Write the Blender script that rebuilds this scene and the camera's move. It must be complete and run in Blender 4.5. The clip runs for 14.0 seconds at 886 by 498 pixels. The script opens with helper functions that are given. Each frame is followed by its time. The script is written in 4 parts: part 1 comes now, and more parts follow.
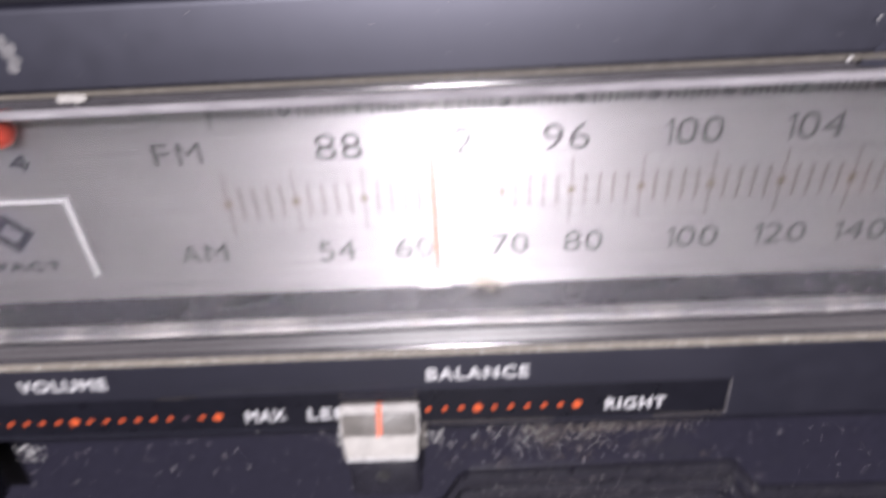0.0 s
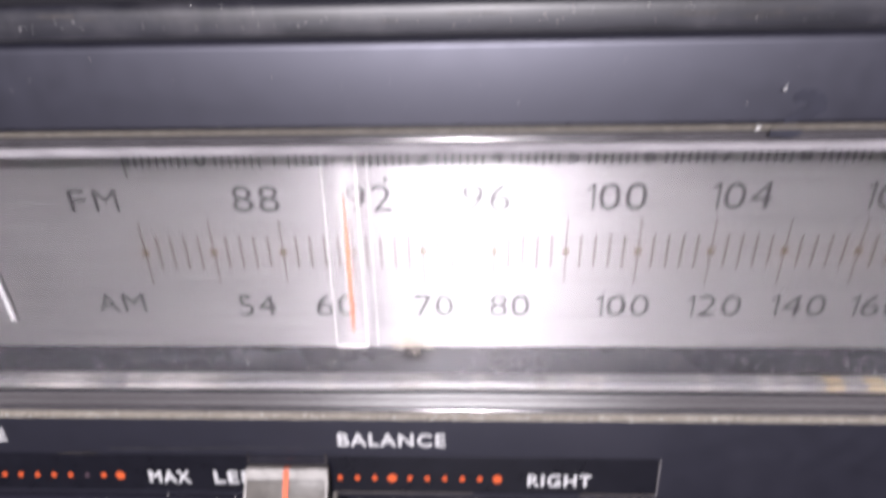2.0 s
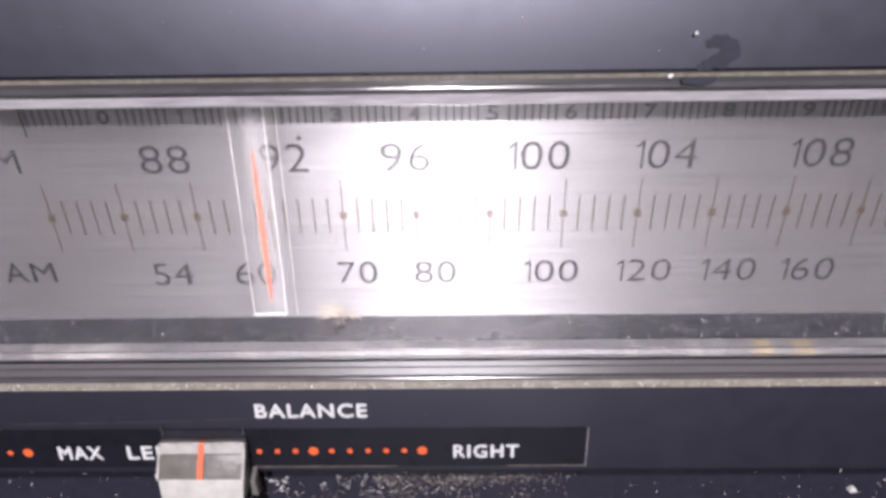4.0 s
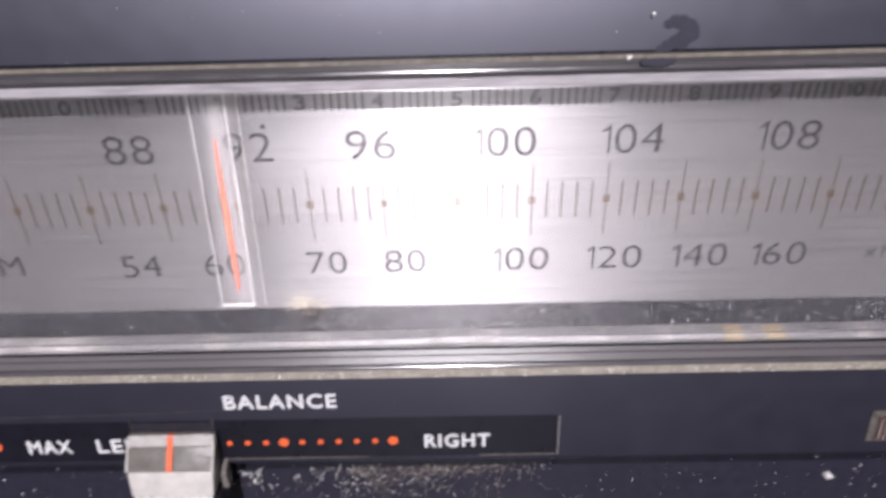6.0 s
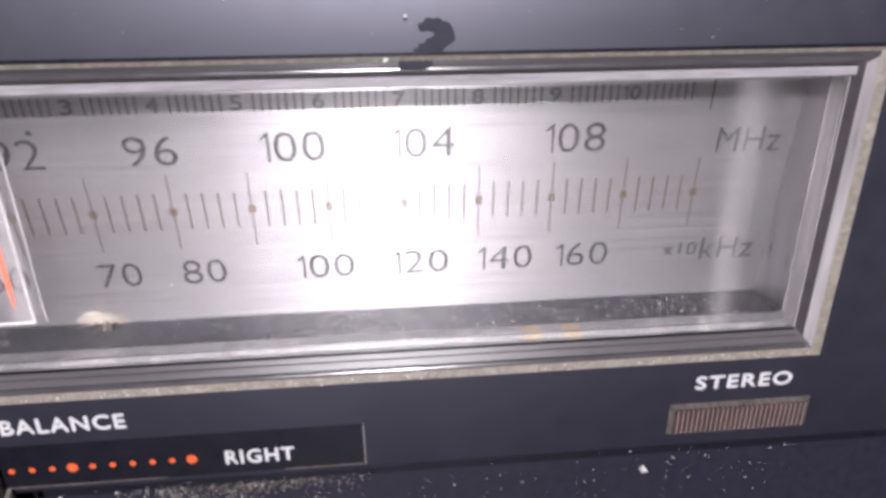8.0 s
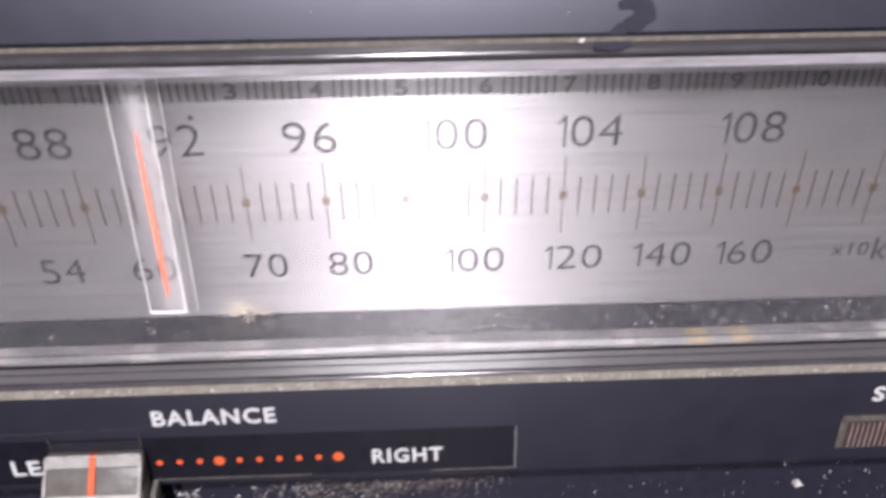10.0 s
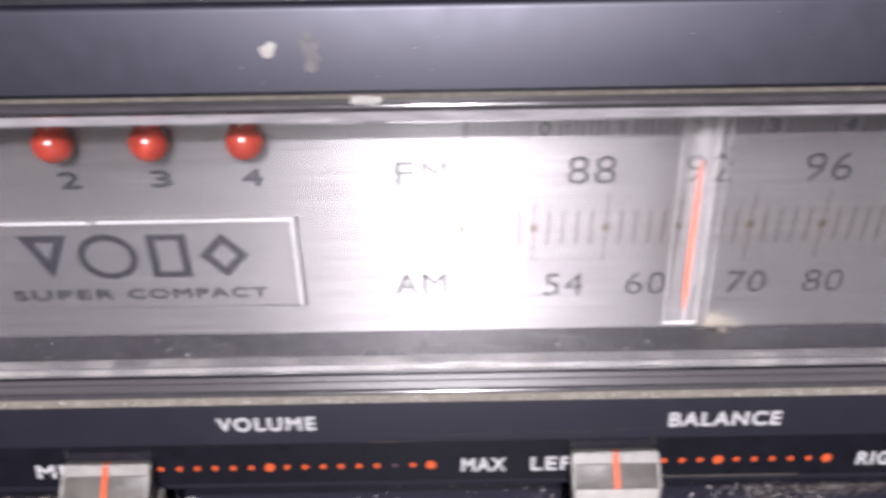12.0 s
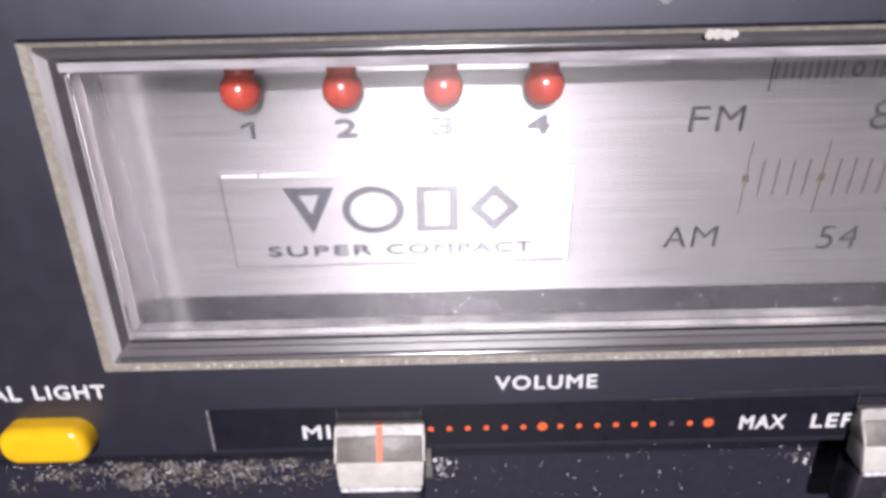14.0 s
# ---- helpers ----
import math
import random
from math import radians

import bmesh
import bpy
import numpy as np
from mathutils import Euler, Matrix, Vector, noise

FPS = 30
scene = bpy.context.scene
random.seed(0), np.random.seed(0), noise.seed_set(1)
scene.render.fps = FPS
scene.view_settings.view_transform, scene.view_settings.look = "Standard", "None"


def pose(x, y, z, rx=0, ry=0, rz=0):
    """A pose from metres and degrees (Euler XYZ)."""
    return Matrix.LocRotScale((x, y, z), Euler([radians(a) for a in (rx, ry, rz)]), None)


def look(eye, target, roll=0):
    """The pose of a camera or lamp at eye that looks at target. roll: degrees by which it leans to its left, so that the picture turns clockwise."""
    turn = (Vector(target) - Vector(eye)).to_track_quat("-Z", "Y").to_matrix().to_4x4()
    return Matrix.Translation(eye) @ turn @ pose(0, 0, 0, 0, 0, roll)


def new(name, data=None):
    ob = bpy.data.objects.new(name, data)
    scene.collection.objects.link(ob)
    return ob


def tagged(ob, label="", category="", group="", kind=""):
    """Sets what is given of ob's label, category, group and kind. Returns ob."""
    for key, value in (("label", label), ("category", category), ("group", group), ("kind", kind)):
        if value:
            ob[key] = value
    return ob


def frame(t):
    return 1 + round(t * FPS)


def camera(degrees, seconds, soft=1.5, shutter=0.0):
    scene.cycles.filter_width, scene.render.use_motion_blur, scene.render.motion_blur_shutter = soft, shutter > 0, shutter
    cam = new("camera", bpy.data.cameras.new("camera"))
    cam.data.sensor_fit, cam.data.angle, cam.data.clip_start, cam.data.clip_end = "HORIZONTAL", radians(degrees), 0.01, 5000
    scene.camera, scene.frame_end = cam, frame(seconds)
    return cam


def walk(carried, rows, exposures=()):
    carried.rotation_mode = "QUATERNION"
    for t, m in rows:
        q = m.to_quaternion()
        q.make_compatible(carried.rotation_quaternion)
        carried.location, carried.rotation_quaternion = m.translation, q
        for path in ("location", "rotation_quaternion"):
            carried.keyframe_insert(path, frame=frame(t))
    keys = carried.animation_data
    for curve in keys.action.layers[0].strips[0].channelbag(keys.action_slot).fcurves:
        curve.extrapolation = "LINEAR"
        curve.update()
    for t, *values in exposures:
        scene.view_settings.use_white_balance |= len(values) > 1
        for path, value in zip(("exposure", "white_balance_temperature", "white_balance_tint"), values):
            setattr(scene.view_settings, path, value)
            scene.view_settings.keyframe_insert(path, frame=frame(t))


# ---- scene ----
cam = camera(69.8, 14.0, soft=3.4, shutter=0.65)
METRES, EYE, TILT, LEAN, TURN = 0.20, 0.16, 0.0, 0.0, 1.5
ROWS = [
    (0.0, 0.0, 0.0, 0.0, -1.48, -28.53, 2.73),
    (0.1, 0.0079, 0.0018, -0.001, -1.84, -27.06, 2.25),
    (0.2, 0.0127, 0.0047, -0.003, -2.01, -26.99, 2.38),
    (0.3, 0.0178, 0.0084, -0.0059, -2.29, -27.22, 2.47),
    (0.4, 0.0234, 0.0113, -0.0079, -1.77, -27.54, 2.45),
    (0.5, 0.0269, 0.0135, -0.0093, -1.05, -28.23, 2.81),
    (0.6, 0.0299, 0.0128, -0.0142, -0.71, -29.13, 2.31),
    (0.7, 0.0338, 0.0124, -0.0193, -0.86, -30.86, 1.63),
    (0.8, 0.038, 0.0104, -0.0228, -0.05, -30.52, 0.87),
    (0.9, 0.0386, 0.0057, -0.0239, 0.8, -29.47, 0.82),
    (1.0, 0.0393, 0.004, -0.0278, 1.46, -27.9, 0.75),
    (1.1, 0.0452, 0.0031, -0.0244, 2.48, -27.71, 0.66),
    (1.2, 0.0521, 0.0079, -0.0257, 1.59, -26.39, 0.27),
    (1.3, 0.0631, -0.0023, -0.0139, -1.33, -24.43, -0.62),
    (1.4, 0.0658, -0.0021, -0.0114, 0.34, -24.2, -0.12),
    (1.5, 0.0735, -0.0026, -0.0081, -0.04, -23.4, -0.59),
    (1.6, 0.0721, -0.0014, -0.0074, 0.1, -23.11, -0.15),
    (1.7, 0.0716, 0.0014, -0.008, 0.06, -22.99, 0.07),
    (1.8, 0.0706, 0.0022, -0.0069, 0.56, -22.23, 0.44),
    (1.9, 0.0697, 0.0048, -0.0073, 0.77, -21.85, 0.73),
    (2.0, 0.0681, 0.0103, -0.0106, 0.53, -22.75, 1.05),
    (2.1, 0.0695, 0.0153, -0.0169, 1.02, -24.09, 1.22),
    (2.2, 0.0732, 0.0175, -0.0205, 0.59, -24.07, 1.08),
    (2.3, 0.0747, 0.0218, -0.026, 1.08, -23.45, 1.24),
    (2.4, 0.0779, 0.0251, -0.0305, 0.83, -22.59, 1.16),
    (2.5, 0.0815, 0.0275, -0.0343, 0.21, -22.83, 1.04),
    (2.6, 0.0848, 0.0251, -0.035, 0.16, -23.48, 1.07),
    (2.7, 0.0873, 0.0238, -0.0367, 0.67, -23.94, 1.2),
    (2.8, 0.092, 0.0219, -0.0377, 0.06, -23.92, 0.96),
    (2.9, 0.0969, 0.0183, -0.0374, 0.18, -23.61, 0.77),
    (3.0, 0.1004, 0.0163, -0.0383, -0.05, -23.06, 0.75),
    (3.1, 0.1029, 0.0151, -0.0378, -0.43, -23.17, 0.54),
    (3.2, 0.1048, 0.0139, -0.0374, -0.74, -22.96, 0.44),
    (5.3, 0.1209, 0.0142, -0.0489, -1.06, -22.58, 0.99),
    (5.4, 0.1233, 0.0126, -0.0481, -0.87, -22.45, 0.86),
    (5.5, 0.1225, 0.0152, -0.0508, -1.04, -22.79, 0.94),
    (5.6, 0.1248, 0.0134, -0.0493, -0.8, -22.85, 1.13),
    (5.7, 0.1286, 0.012, -0.0482, -1.86, -22.29, 1.04),
    (5.8, 0.1304, 0.0125, -0.0486, -1.8, -22.02, 1.12),
    (5.9, 0.133, 0.0117, -0.048, -1.82, -22.42, 1.17),
    (6.0, 0.1333, 0.0133, -0.0493, -1.3, -22.9, 1.39),
    (6.1, 0.1361, 0.0125, -0.0491, -0.76, -23.2, 1.72),
    (6.2, 0.1419, 0.0116, -0.0487, -1.2, -22.48, 1.56),
    (6.3, 0.1457, 0.012, -0.0495, -1.03, -21.97, 1.6),
    (6.4, 0.1506, 0.0116, -0.0496, -1.21, -21.87, 1.53),
    (6.5, 0.1559, 0.0122, -0.0505, -1.57, -22.17, 1.26),
    (6.6, 0.1663, 0.0114, -0.0504, -2.82, -22.43, 1.18),
    (6.7, 0.1762, 0.0125, -0.0517, -2.9, -22.27, 0.96),
    (6.8, 0.1828, 0.0137, -0.053, -2.42, -22.39, 1.29),
    (6.9, 0.1911, 0.0151, -0.0546, -2.46, -22.68, 1.27),
    (7.0, 0.1995, 0.0168, -0.0564, -3.22, -22.94, 1.19),
    (7.1, 0.2047, 0.0139, -0.054, -3.94, -23.07, 1.12),
    (7.2, 0.2104, 0.013, -0.0536, -4.82, -22.85, 0.62),
    (9.3, 0.2393, 0.0194, -0.0571, -7.36, -21.94, 0.67),
    (9.4, 0.2395, 0.0201, -0.0574, -6.79, -21.65, 0.81),
    (9.5, 0.2365, 0.0216, -0.0579, -5.33, -21.96, 1.31),
    (9.6, 0.22, 0.025, -0.059, -4.2, -22.18, 1.19),
    (9.7, 0.2022, 0.029, -0.0607, -3.71, -22.74, 1.16),
    (9.8, 0.1842, 0.0324, -0.0618, -3.19, -22.7, 1.29),
    (9.9, 0.1682, 0.0358, -0.0629, -3.03, -22.35, 1.1),
    (10.0, 0.1525, 0.0385, -0.0635, -3.42, -22.52, 0.94),
    (10.1, 0.142, 0.036, -0.0618, -4.46, -23.32, 0.56),
    (10.2, 0.1298, 0.0346, -0.061, -5.23, -23.09, 0.3),
    (10.3, 0.1157, 0.0334, -0.06, -5.66, -22.16, 0.34),
    (10.4, 0.1001, 0.0335, -0.0597, -4.53, -21.61, 0.56),
    (10.5, 0.0834, 0.0341, -0.06, -3.37, -21.44, 0.99),
    (10.6, 0.0635, 0.0332, -0.0602, -2.36, -21.2, 1.01),
    (10.7, 0.0439, 0.0285, -0.0572, -2.07, -20.66, 1.02),
    (10.8, 0.0242, 0.0252, -0.0556, -1.65, -20.43, 0.96),
    (10.9, 0.0058, 0.0239, -0.0555, -1.32, -20.56, 0.68),
    (11.0, -0.0143, 0.0237, -0.0563, -2.11, -20.11, 0.82),
    (11.1, -0.0291, 0.0193, -0.0526, -1.3, -20.38, 0.69),
    (11.2, -0.0438, 0.0182, -0.0516, -1.25, -20.81, 0.71),
    (11.3, -0.058, 0.0189, -0.052, -1.57, -20.87, 0.78),
    (11.4, -0.0727, 0.0169, -0.0502, -1.83, -20.72, 0.72),
    (11.5, -0.0855, 0.0192, -0.052, -2.32, -20.39, 0.82),
    (11.6, -0.1065, 0.0226, -0.0539, -2.92, -20.82, 1.0),
    (11.7, -0.1259, 0.0193, -0.0504, -2.73, -21.21, 0.92),
    (11.8, -0.1465, 0.0196, -0.0498, -2.69, -21.41, 1.12),
    (11.9, -0.1667, 0.0171, -0.0469, -2.26, -21.17, 1.13),
    (12.0, -0.186, 0.0135, -0.0431, -1.95, -20.83, 0.83),
    (12.1, -0.2021, 0.0153, -0.0441, -2.08, -21.24, 1.27),
    (12.2, -0.2153, 0.0159, -0.0442, -1.67, -21.04, 1.22),
    (12.3, -0.229, 0.0166, -0.0444, -1.64, -21.21, 1.24),
    (12.4, -0.242, 0.0175, -0.0447, -1.94, -21.66, 1.16),
    (12.5, -0.2543, 0.0171, -0.044, -2.41, -21.87, 0.92),
    (12.6, -0.2644, 0.0201, -0.0462, -3.11, -21.96, 1.02),
    (12.7, -0.2734, 0.0226, -0.0481, -2.96, -21.97, 0.89),
    (12.8, -0.2837, 0.0254, -0.0501, -3.13, -22.07, 1.03),
    (12.9, -0.2927, 0.0279, -0.0521, -2.91, -22.19, 0.93),
    (13.0, -0.3033, 0.0288, -0.0525, -2.55, -22.21, 1.04),
    (13.1, -0.3155, 0.0309, -0.0541, -2.78, -22.18, 1.35),
    (13.2, -0.3257, 0.0325, -0.0554, -2.53, -22.36, 1.29),
    (13.3, -0.3362, 0.0331, -0.0558, -2.27, -22.55, 1.23),
    (13.4, -0.347, 0.034, -0.0565, -2.22, -22.88, 1.25),
    (13.5, -0.3565, 0.0333, -0.056, -1.98, -23.27, 0.92),
    (13.6, -0.3632, 0.0352, -0.0583, -2.08, -22.94, 1.5),
    (13.7, -0.3685, 0.0336, -0.0579, -1.65, -22.9, 1.57),
    (13.8, -0.3736, 0.0338, -0.0589, -1.7, -23.19, 1.74),
    (13.9, -0.3775, 0.0343, -0.0601, -2.15, -23.2, 1.71),
    (14.0, -0.3792, 0.0333, -0.0603, -2.11, -23.3, 1.16),
]
walk(cam, [(t, pose(0, 0, EYE, TILT, LEAN, TURN) @ pose(METRES * x, METRES * y, METRES * z, 90 + pitch, roll, yaw)) for t, x, y, z, yaw, pitch, roll in ROWS],
     exposures=((0.0, 0.10), (2.2, 0.12), (3.0, 0.03), (9.5, 0.0), (12.0, 0.0), (13.0, 0.09), (14.0, 0.18)))

# ---- light: one torch in a dim closed room ----
world = bpy.data.worlds.new("world")
scene.world = world
world.use_nodes = True
world.node_tree.nodes["Background"].inputs[0].default_value = (0.5, 0.55, 0.65, 1)
world.node_tree.nodes["Background"].inputs[1].default_value = 0.005

torch = bpy.data.lights.new("torch", "SPOT")
torch.energy = 710.0
torch.color = (1.0, 0.94, 1.0)
torch.spot_size, torch.spot_blend, torch.shadow_soft_size = radians(50), 0.6, 0.045
new("torch", torch).matrix_world = look((-0.005, -3.16, 1.43), (-0.012, 0.085, 0.118))

# ---- materials ----


def material(name, base, rough=0.5, metal=0.0, noise_scale=200.0, amount=0.15, bump=0.0, bump_scale=800.0, spec=0.5, stretch=(1, 1, 1), stain=None, stain_scale=40.0, stain_at=(0.55, 0.75)):
    """Principled material with colour variation at two scales, roughness variation and fine relief."""
    m = bpy.data.materials.new(name)
    m.use_nodes = True
    nt = m.node_tree
    b = nt.nodes["Principled BSDF"]
    b.inputs["Roughness"].default_value, b.inputs["Metallic"].default_value = rough, metal
    b.inputs["Specular IOR Level"].default_value = spec
    tc = nt.nodes.new("ShaderNodeTexCoord")
    mp = nt.nodes.new("ShaderNodeMapping")
    mp.inputs["Scale"].default_value = stretch
    nt.links.new(tc.outputs["Object"], mp.inputs["Vector"])
    n1 = nt.nodes.new("ShaderNodeTexNoise")
    n1.inputs["Scale"].default_value, n1.inputs["Detail"].default_value = noise_scale, 6
    nt.links.new(mp.outputs[0], n1.inputs["Vector"])
    ramp = nt.nodes.new("ShaderNodeValToRGB")
    ramp.color_ramp.elements[0].position, ramp.color_ramp.elements[1].position = 0.25, 0.75
    ramp.color_ramp.elements[0].color = [c * (1 - amount) for c in base] + [1]
    ramp.color_ramp.elements[1].color = [min(1, c * (1 + amount)) for c in base] + [1]
    nt.links.new(n1.outputs["Fac"], ramp.inputs[0])
    colour = ramp.outputs[0]
    if stain:
        n2 = nt.nodes.new("ShaderNodeTexNoise")
        n2.inputs["Scale"].default_value, n2.inputs["Detail"].default_value, n2.inputs["Roughness"].default_value = stain_scale, 8, 0.65
        nt.links.new(tc.outputs["Object"], n2.inputs["Vector"])
        r2 = nt.nodes.new("ShaderNodeMapRange")
        r2.inputs["From Min"].default_value, r2.inputs["From Max"].default_value = stain_at
        nt.links.new(n2.outputs["Fac"], r2.inputs["Value"])
        mix = nt.nodes.new("ShaderNodeMix")
        mix.data_type = "RGBA"
        nt.links.new(r2.outputs[0], mix.inputs["Factor"])
        nt.links.new(colour, mix.inputs["A"])
        mix.inputs["B"].default_value = (*stain, 1)
        colour = mix.outputs["Result"]
    nt.links.new(colour, b.inputs["Base Color"])
    rr = nt.nodes.new("ShaderNodeMapRange")
    rr.inputs["To Min"].default_value, rr.inputs["To Max"].default_value = max(0.02, rough - 0.08), min(1, rough + 0.08)
    nt.links.new(n1.outputs["Fac"], rr.inputs["Value"])
    nt.links.new(rr.outputs[0], b.inputs["Roughness"])
    if bump:
        n3 = nt.nodes.new("ShaderNodeTexNoise")
        n3.inputs["Scale"].default_value, n3.inputs["Detail"].default_value = bump_scale, 4
        nt.links.new(mp.outputs[0], n3.inputs["Vector"])
        bp = nt.nodes.new("ShaderNodeBump")
        bp.inputs["Strength"].default_value, bp.inputs["Distance"].default_value = bump, 0.0002
        nt.links.new(n3.outputs["Fac"], bp.inputs["Height"])
        nt.links.new(bp.outputs[0], b.inputs["Normal"])
    return m


def brushed_metal(name, base, rough, aniso, metal=0.70, spec=0.5, ior=1.5):
    """Silver sheet brushed along x: fine streaks, the highlight spreading upright."""
    m = material(name, base, rough, metal, 60.0, 0.20, 0.14, 500.0, spec, stretch=(0.6, 1, 40))
    nt = m.node_tree
    b = nt.nodes["Principled BSDF"]
    b.inputs["Anisotropic"].default_value, b.inputs["IOR"].default_value = aniso, ior
    tan = nt.nodes.new("ShaderNodeTangent")
    tan.direction_type, tan.uv_map = "UV_MAP", "brushing"
    nt.links.new(tan.outputs[0], b.inputs["Tangent"])
    return m


def clear(name, tint, rough=0.02, ior=1.45):
    """Clear plastic."""
    m = material(name, tint, rough, 0.0, 90.0, 0.05)
    b = m.node_tree.nodes["Principled BSDF"]
    b.inputs["Transmission Weight"].default_value = 1.0
    b.inputs["IOR"].default_value = ior
    return m


M_BEZEL = material("blue_grey_plastic", (0.0095, 0.0095, 0.0180), 0.46, 0, 300, 0.10, 0.02, 2500, 1.0, stain=(0.023, 0.022, 0.033), stain_scale=22, stain_at=(0.5, 0.8))
M_BEZEL.node_tree.nodes["Principled BSDF"].inputs["Coat Weight"].default_value = 0.7
M_BEZEL.node_tree.nodes["Principled BSDF"].inputs["Coat Roughness"].default_value = 0.44
M_BEZEL.node_tree.nodes["Principled BSDF"].inputs["Specular Tint"].default_value = (0.78, 0.79, 1.0, 1)
M_LOWER = material("navy_plastic", (0.0215, 0.0205, 0.034), 0.33, 0, 700, 0.15, 0.1, 2000, 0.4, stain=(0.03, 0.03, 0.036), stain_scale=90, stain_at=(0.58, 0.85))
M_TOP = material("dusty_top_plastic", (0.05, 0.05, 0.06), 0.55, 0, 500, 0.2, 0.15, 1500, 0.4, stain=(0.16, 0.155, 0.15), stain_scale=120, stain_at=(0.5, 0.7))
M_RECESS = material("dark_grey_recess", (0.026, 0.025, 0.031), 0.2, 0, 600, 0.12, 0.05, 2000, 0.5, stain=(0.05, 0.05, 0.054), stain_scale=60, stain_at=(0.5, 0.8))
M_PLATE = brushed_metal("brushed_silver", (0.305, 0.293, 0.307), 0.35, 0.98, 0.78)
M_BADGE = brushed_metal("badge_silver", (0.315, 0.303, 0.317), 0.35, 0.98, 0.78)
M_HIGHLIGHT = material("painted_highlight", (0.8, 0.8, 0.82), 0.3, 0.6, 300, 0.05)
M_STRIP = material("black_strip", (0.010, 0.010, 0.016), 0.30, 0, 400, 0.2, 0, 800, 0.4)
M_WHITE = material("white_print", (0.62, 0.62, 0.64), 0.5, 0, 1500, 0.10)
M_ORANGE = material("orange_print", (0.74, 0.125, 0.035), 0.5, 0, 1500, 0.15)
M_DIM = material("worn_print", (0.10, 0.06, 0.08), 0.5, 0, 1500, 0.1)
M_INK = brushed_metal("dark_ink", (0.018, 0.015, 0.020), 0.34, 0.97, 0.0, 0.6)
M_LOG = material("faint_violet_ink", (0.058, 0.050, 0.068), 0.45, 0, 900, 0.2, spec=0.6)
M_LOGO = brushed_metal("slate_ink", (0.024, 0.024, 0.036), 0.34, 0.97, 0.0, 0.5)
M_TICK = brushed_metal("brown_ink", (0.066, 0.046, 0.038), 0.35, 0.97, 0.0, 0.7)
M_DOT = brushed_metal("ochre_ink", (0.105, 0.064, 0.038), 0.35, 0.97, 0.0, 0.7)
M_RIM = material("dirty_rim", (0.25, 0.225, 0.19), 0.4, 0, 1500, 0.25, 0.5, 2500, 0.7, stain=(0.42, 0.39, 0.34), stain_scale=500, stain_at=(0.5, 0.8))
M_BEVEL = material("glossy_grey_bevel", (0.165, 0.157, 0.166), 0.24, 0, 260, 0.45, 0.0, 800, 0.7, stretch=(0.08, 6, 6))
M_DRAWN = brushed_metal("glossy_drawn_plastic", (0.122, 0.115, 0.121), 0.40, 0.95, 0.0, 0.85, 1.7)
M_LIP = material("glossy_lip", (0.085, 0.08, 0.09), 0.17, 0, 200, 0.2, 0, 800, 1.0, stretch=(1, 5, 5))
M_LIP.node_tree.nodes["Principled BSDF"].inputs["IOR"].default_value = 1.8
M_PANE = clear("clear_window", (0.97, 0.97, 0.975))
M_FROST = material("scuffed_clear_plastic", (0.30, 0.28, 0.26), 0.38, 0, 260, 0.3, 0.4, 900, 0.5, stain=(0.44, 0.415, 0.39), stain_scale=330, stain_at=(0.5, 0.75))
M_FROST.node_tree.nodes["Principled BSDF"].inputs["Transmission Weight"].default_value = 0.5
M_FROST.node_tree.nodes["Principled BSDF"].inputs["IOR"].default_value = 1.38
M_SCUFF = material("scuffed_pale_edge", (0.42, 0.40, 0.385), 0.45, 0, 900, 0.5, 0.8, 1500, 0.4)
M_MILK = material("milky_plastic", (0.52, 0.50, 0.475), 0.45, 0, 420, 0.16, 0.5, 900, 0.4, stain=(0.43, 0.415, 0.40), stain_scale=300, stain_at=(0.52, 0.72))
M_GLINT = material("painted_glint_edge", (0.75, 0.74, 0.73), 0.15, 0, 1800, 0.5, 1.0, 2500, 1.0)
M_MIRRORWALL = material("mirroring_side_wall", (0.66, 0.64, 0.655), 0.30, 1.0, 90, 0.12, 0.02, 300, 0.5, stretch=(1, 6, 0.8))
M_GRIME_GLINT = material("pale_grime_and_glint", (0.10, 0.088, 0.082), 0.7, 0, 1200, 0.5, 0.5, 2000, 0.3)
M_WORN = material("worn_grey", (0.036, 0.035, 0.037), 0.5, 0, 900, 0.6, 0.5, 900)
M_LITSIDE = material("lit_side_paint", (0.50, 0.48, 0.49), 0.3, 0, 120, 0.35, 0, 800, 0.7, stretch=(6, 6, 0.5))
M_CARRIAGE = material("slider_carriage", (0.024, 0.023, 0.032), 0.25, 0, 500, 0.2, 0.1, 900, 0.6)
M_FOOT = brushed_metal("polished_foot", (0.070, 0.067, 0.072), 0.38, 0.95, 0.0, 1.0, 1.7)
M_REFRACTION = material("painted_refraction", (0.52, 0.50, 0.53), 0.24, 0, 150, 0.3, 0, 800, 0.8, stretch=(1, 1, 8))
M_REFRACTION.node_tree.nodes["Principled BSDF"].inputs["Transmission Weight"].default_value = 0.35
M_REFRACTION.node_tree.nodes["Principled BSDF"].inputs["IOR"].default_value = 1.12
M_FLANGE = material("clear_flange", (0.72, 0.69, 0.70), 0.16, 0, 140, 0.3, 0, 800, 0.7, stretch=(6, 6, 0.6))
M_FLANGE.node_tree.nodes["Principled BSDF"].inputs["Transmission Weight"].default_value = 0.6
M_FLANGE.node_tree.nodes["Principled BSDF"].inputs["IOR"].default_value = 1.1
M_FACET = material("worn_pale_facet", (0.38, 0.365, 0.35), 0.4, 0, 300, 0.2, 0.5, 900, 0.5, stain=(0.46, 0.445, 0.43), stain_scale=420, stain_at=(0.5, 0.7))
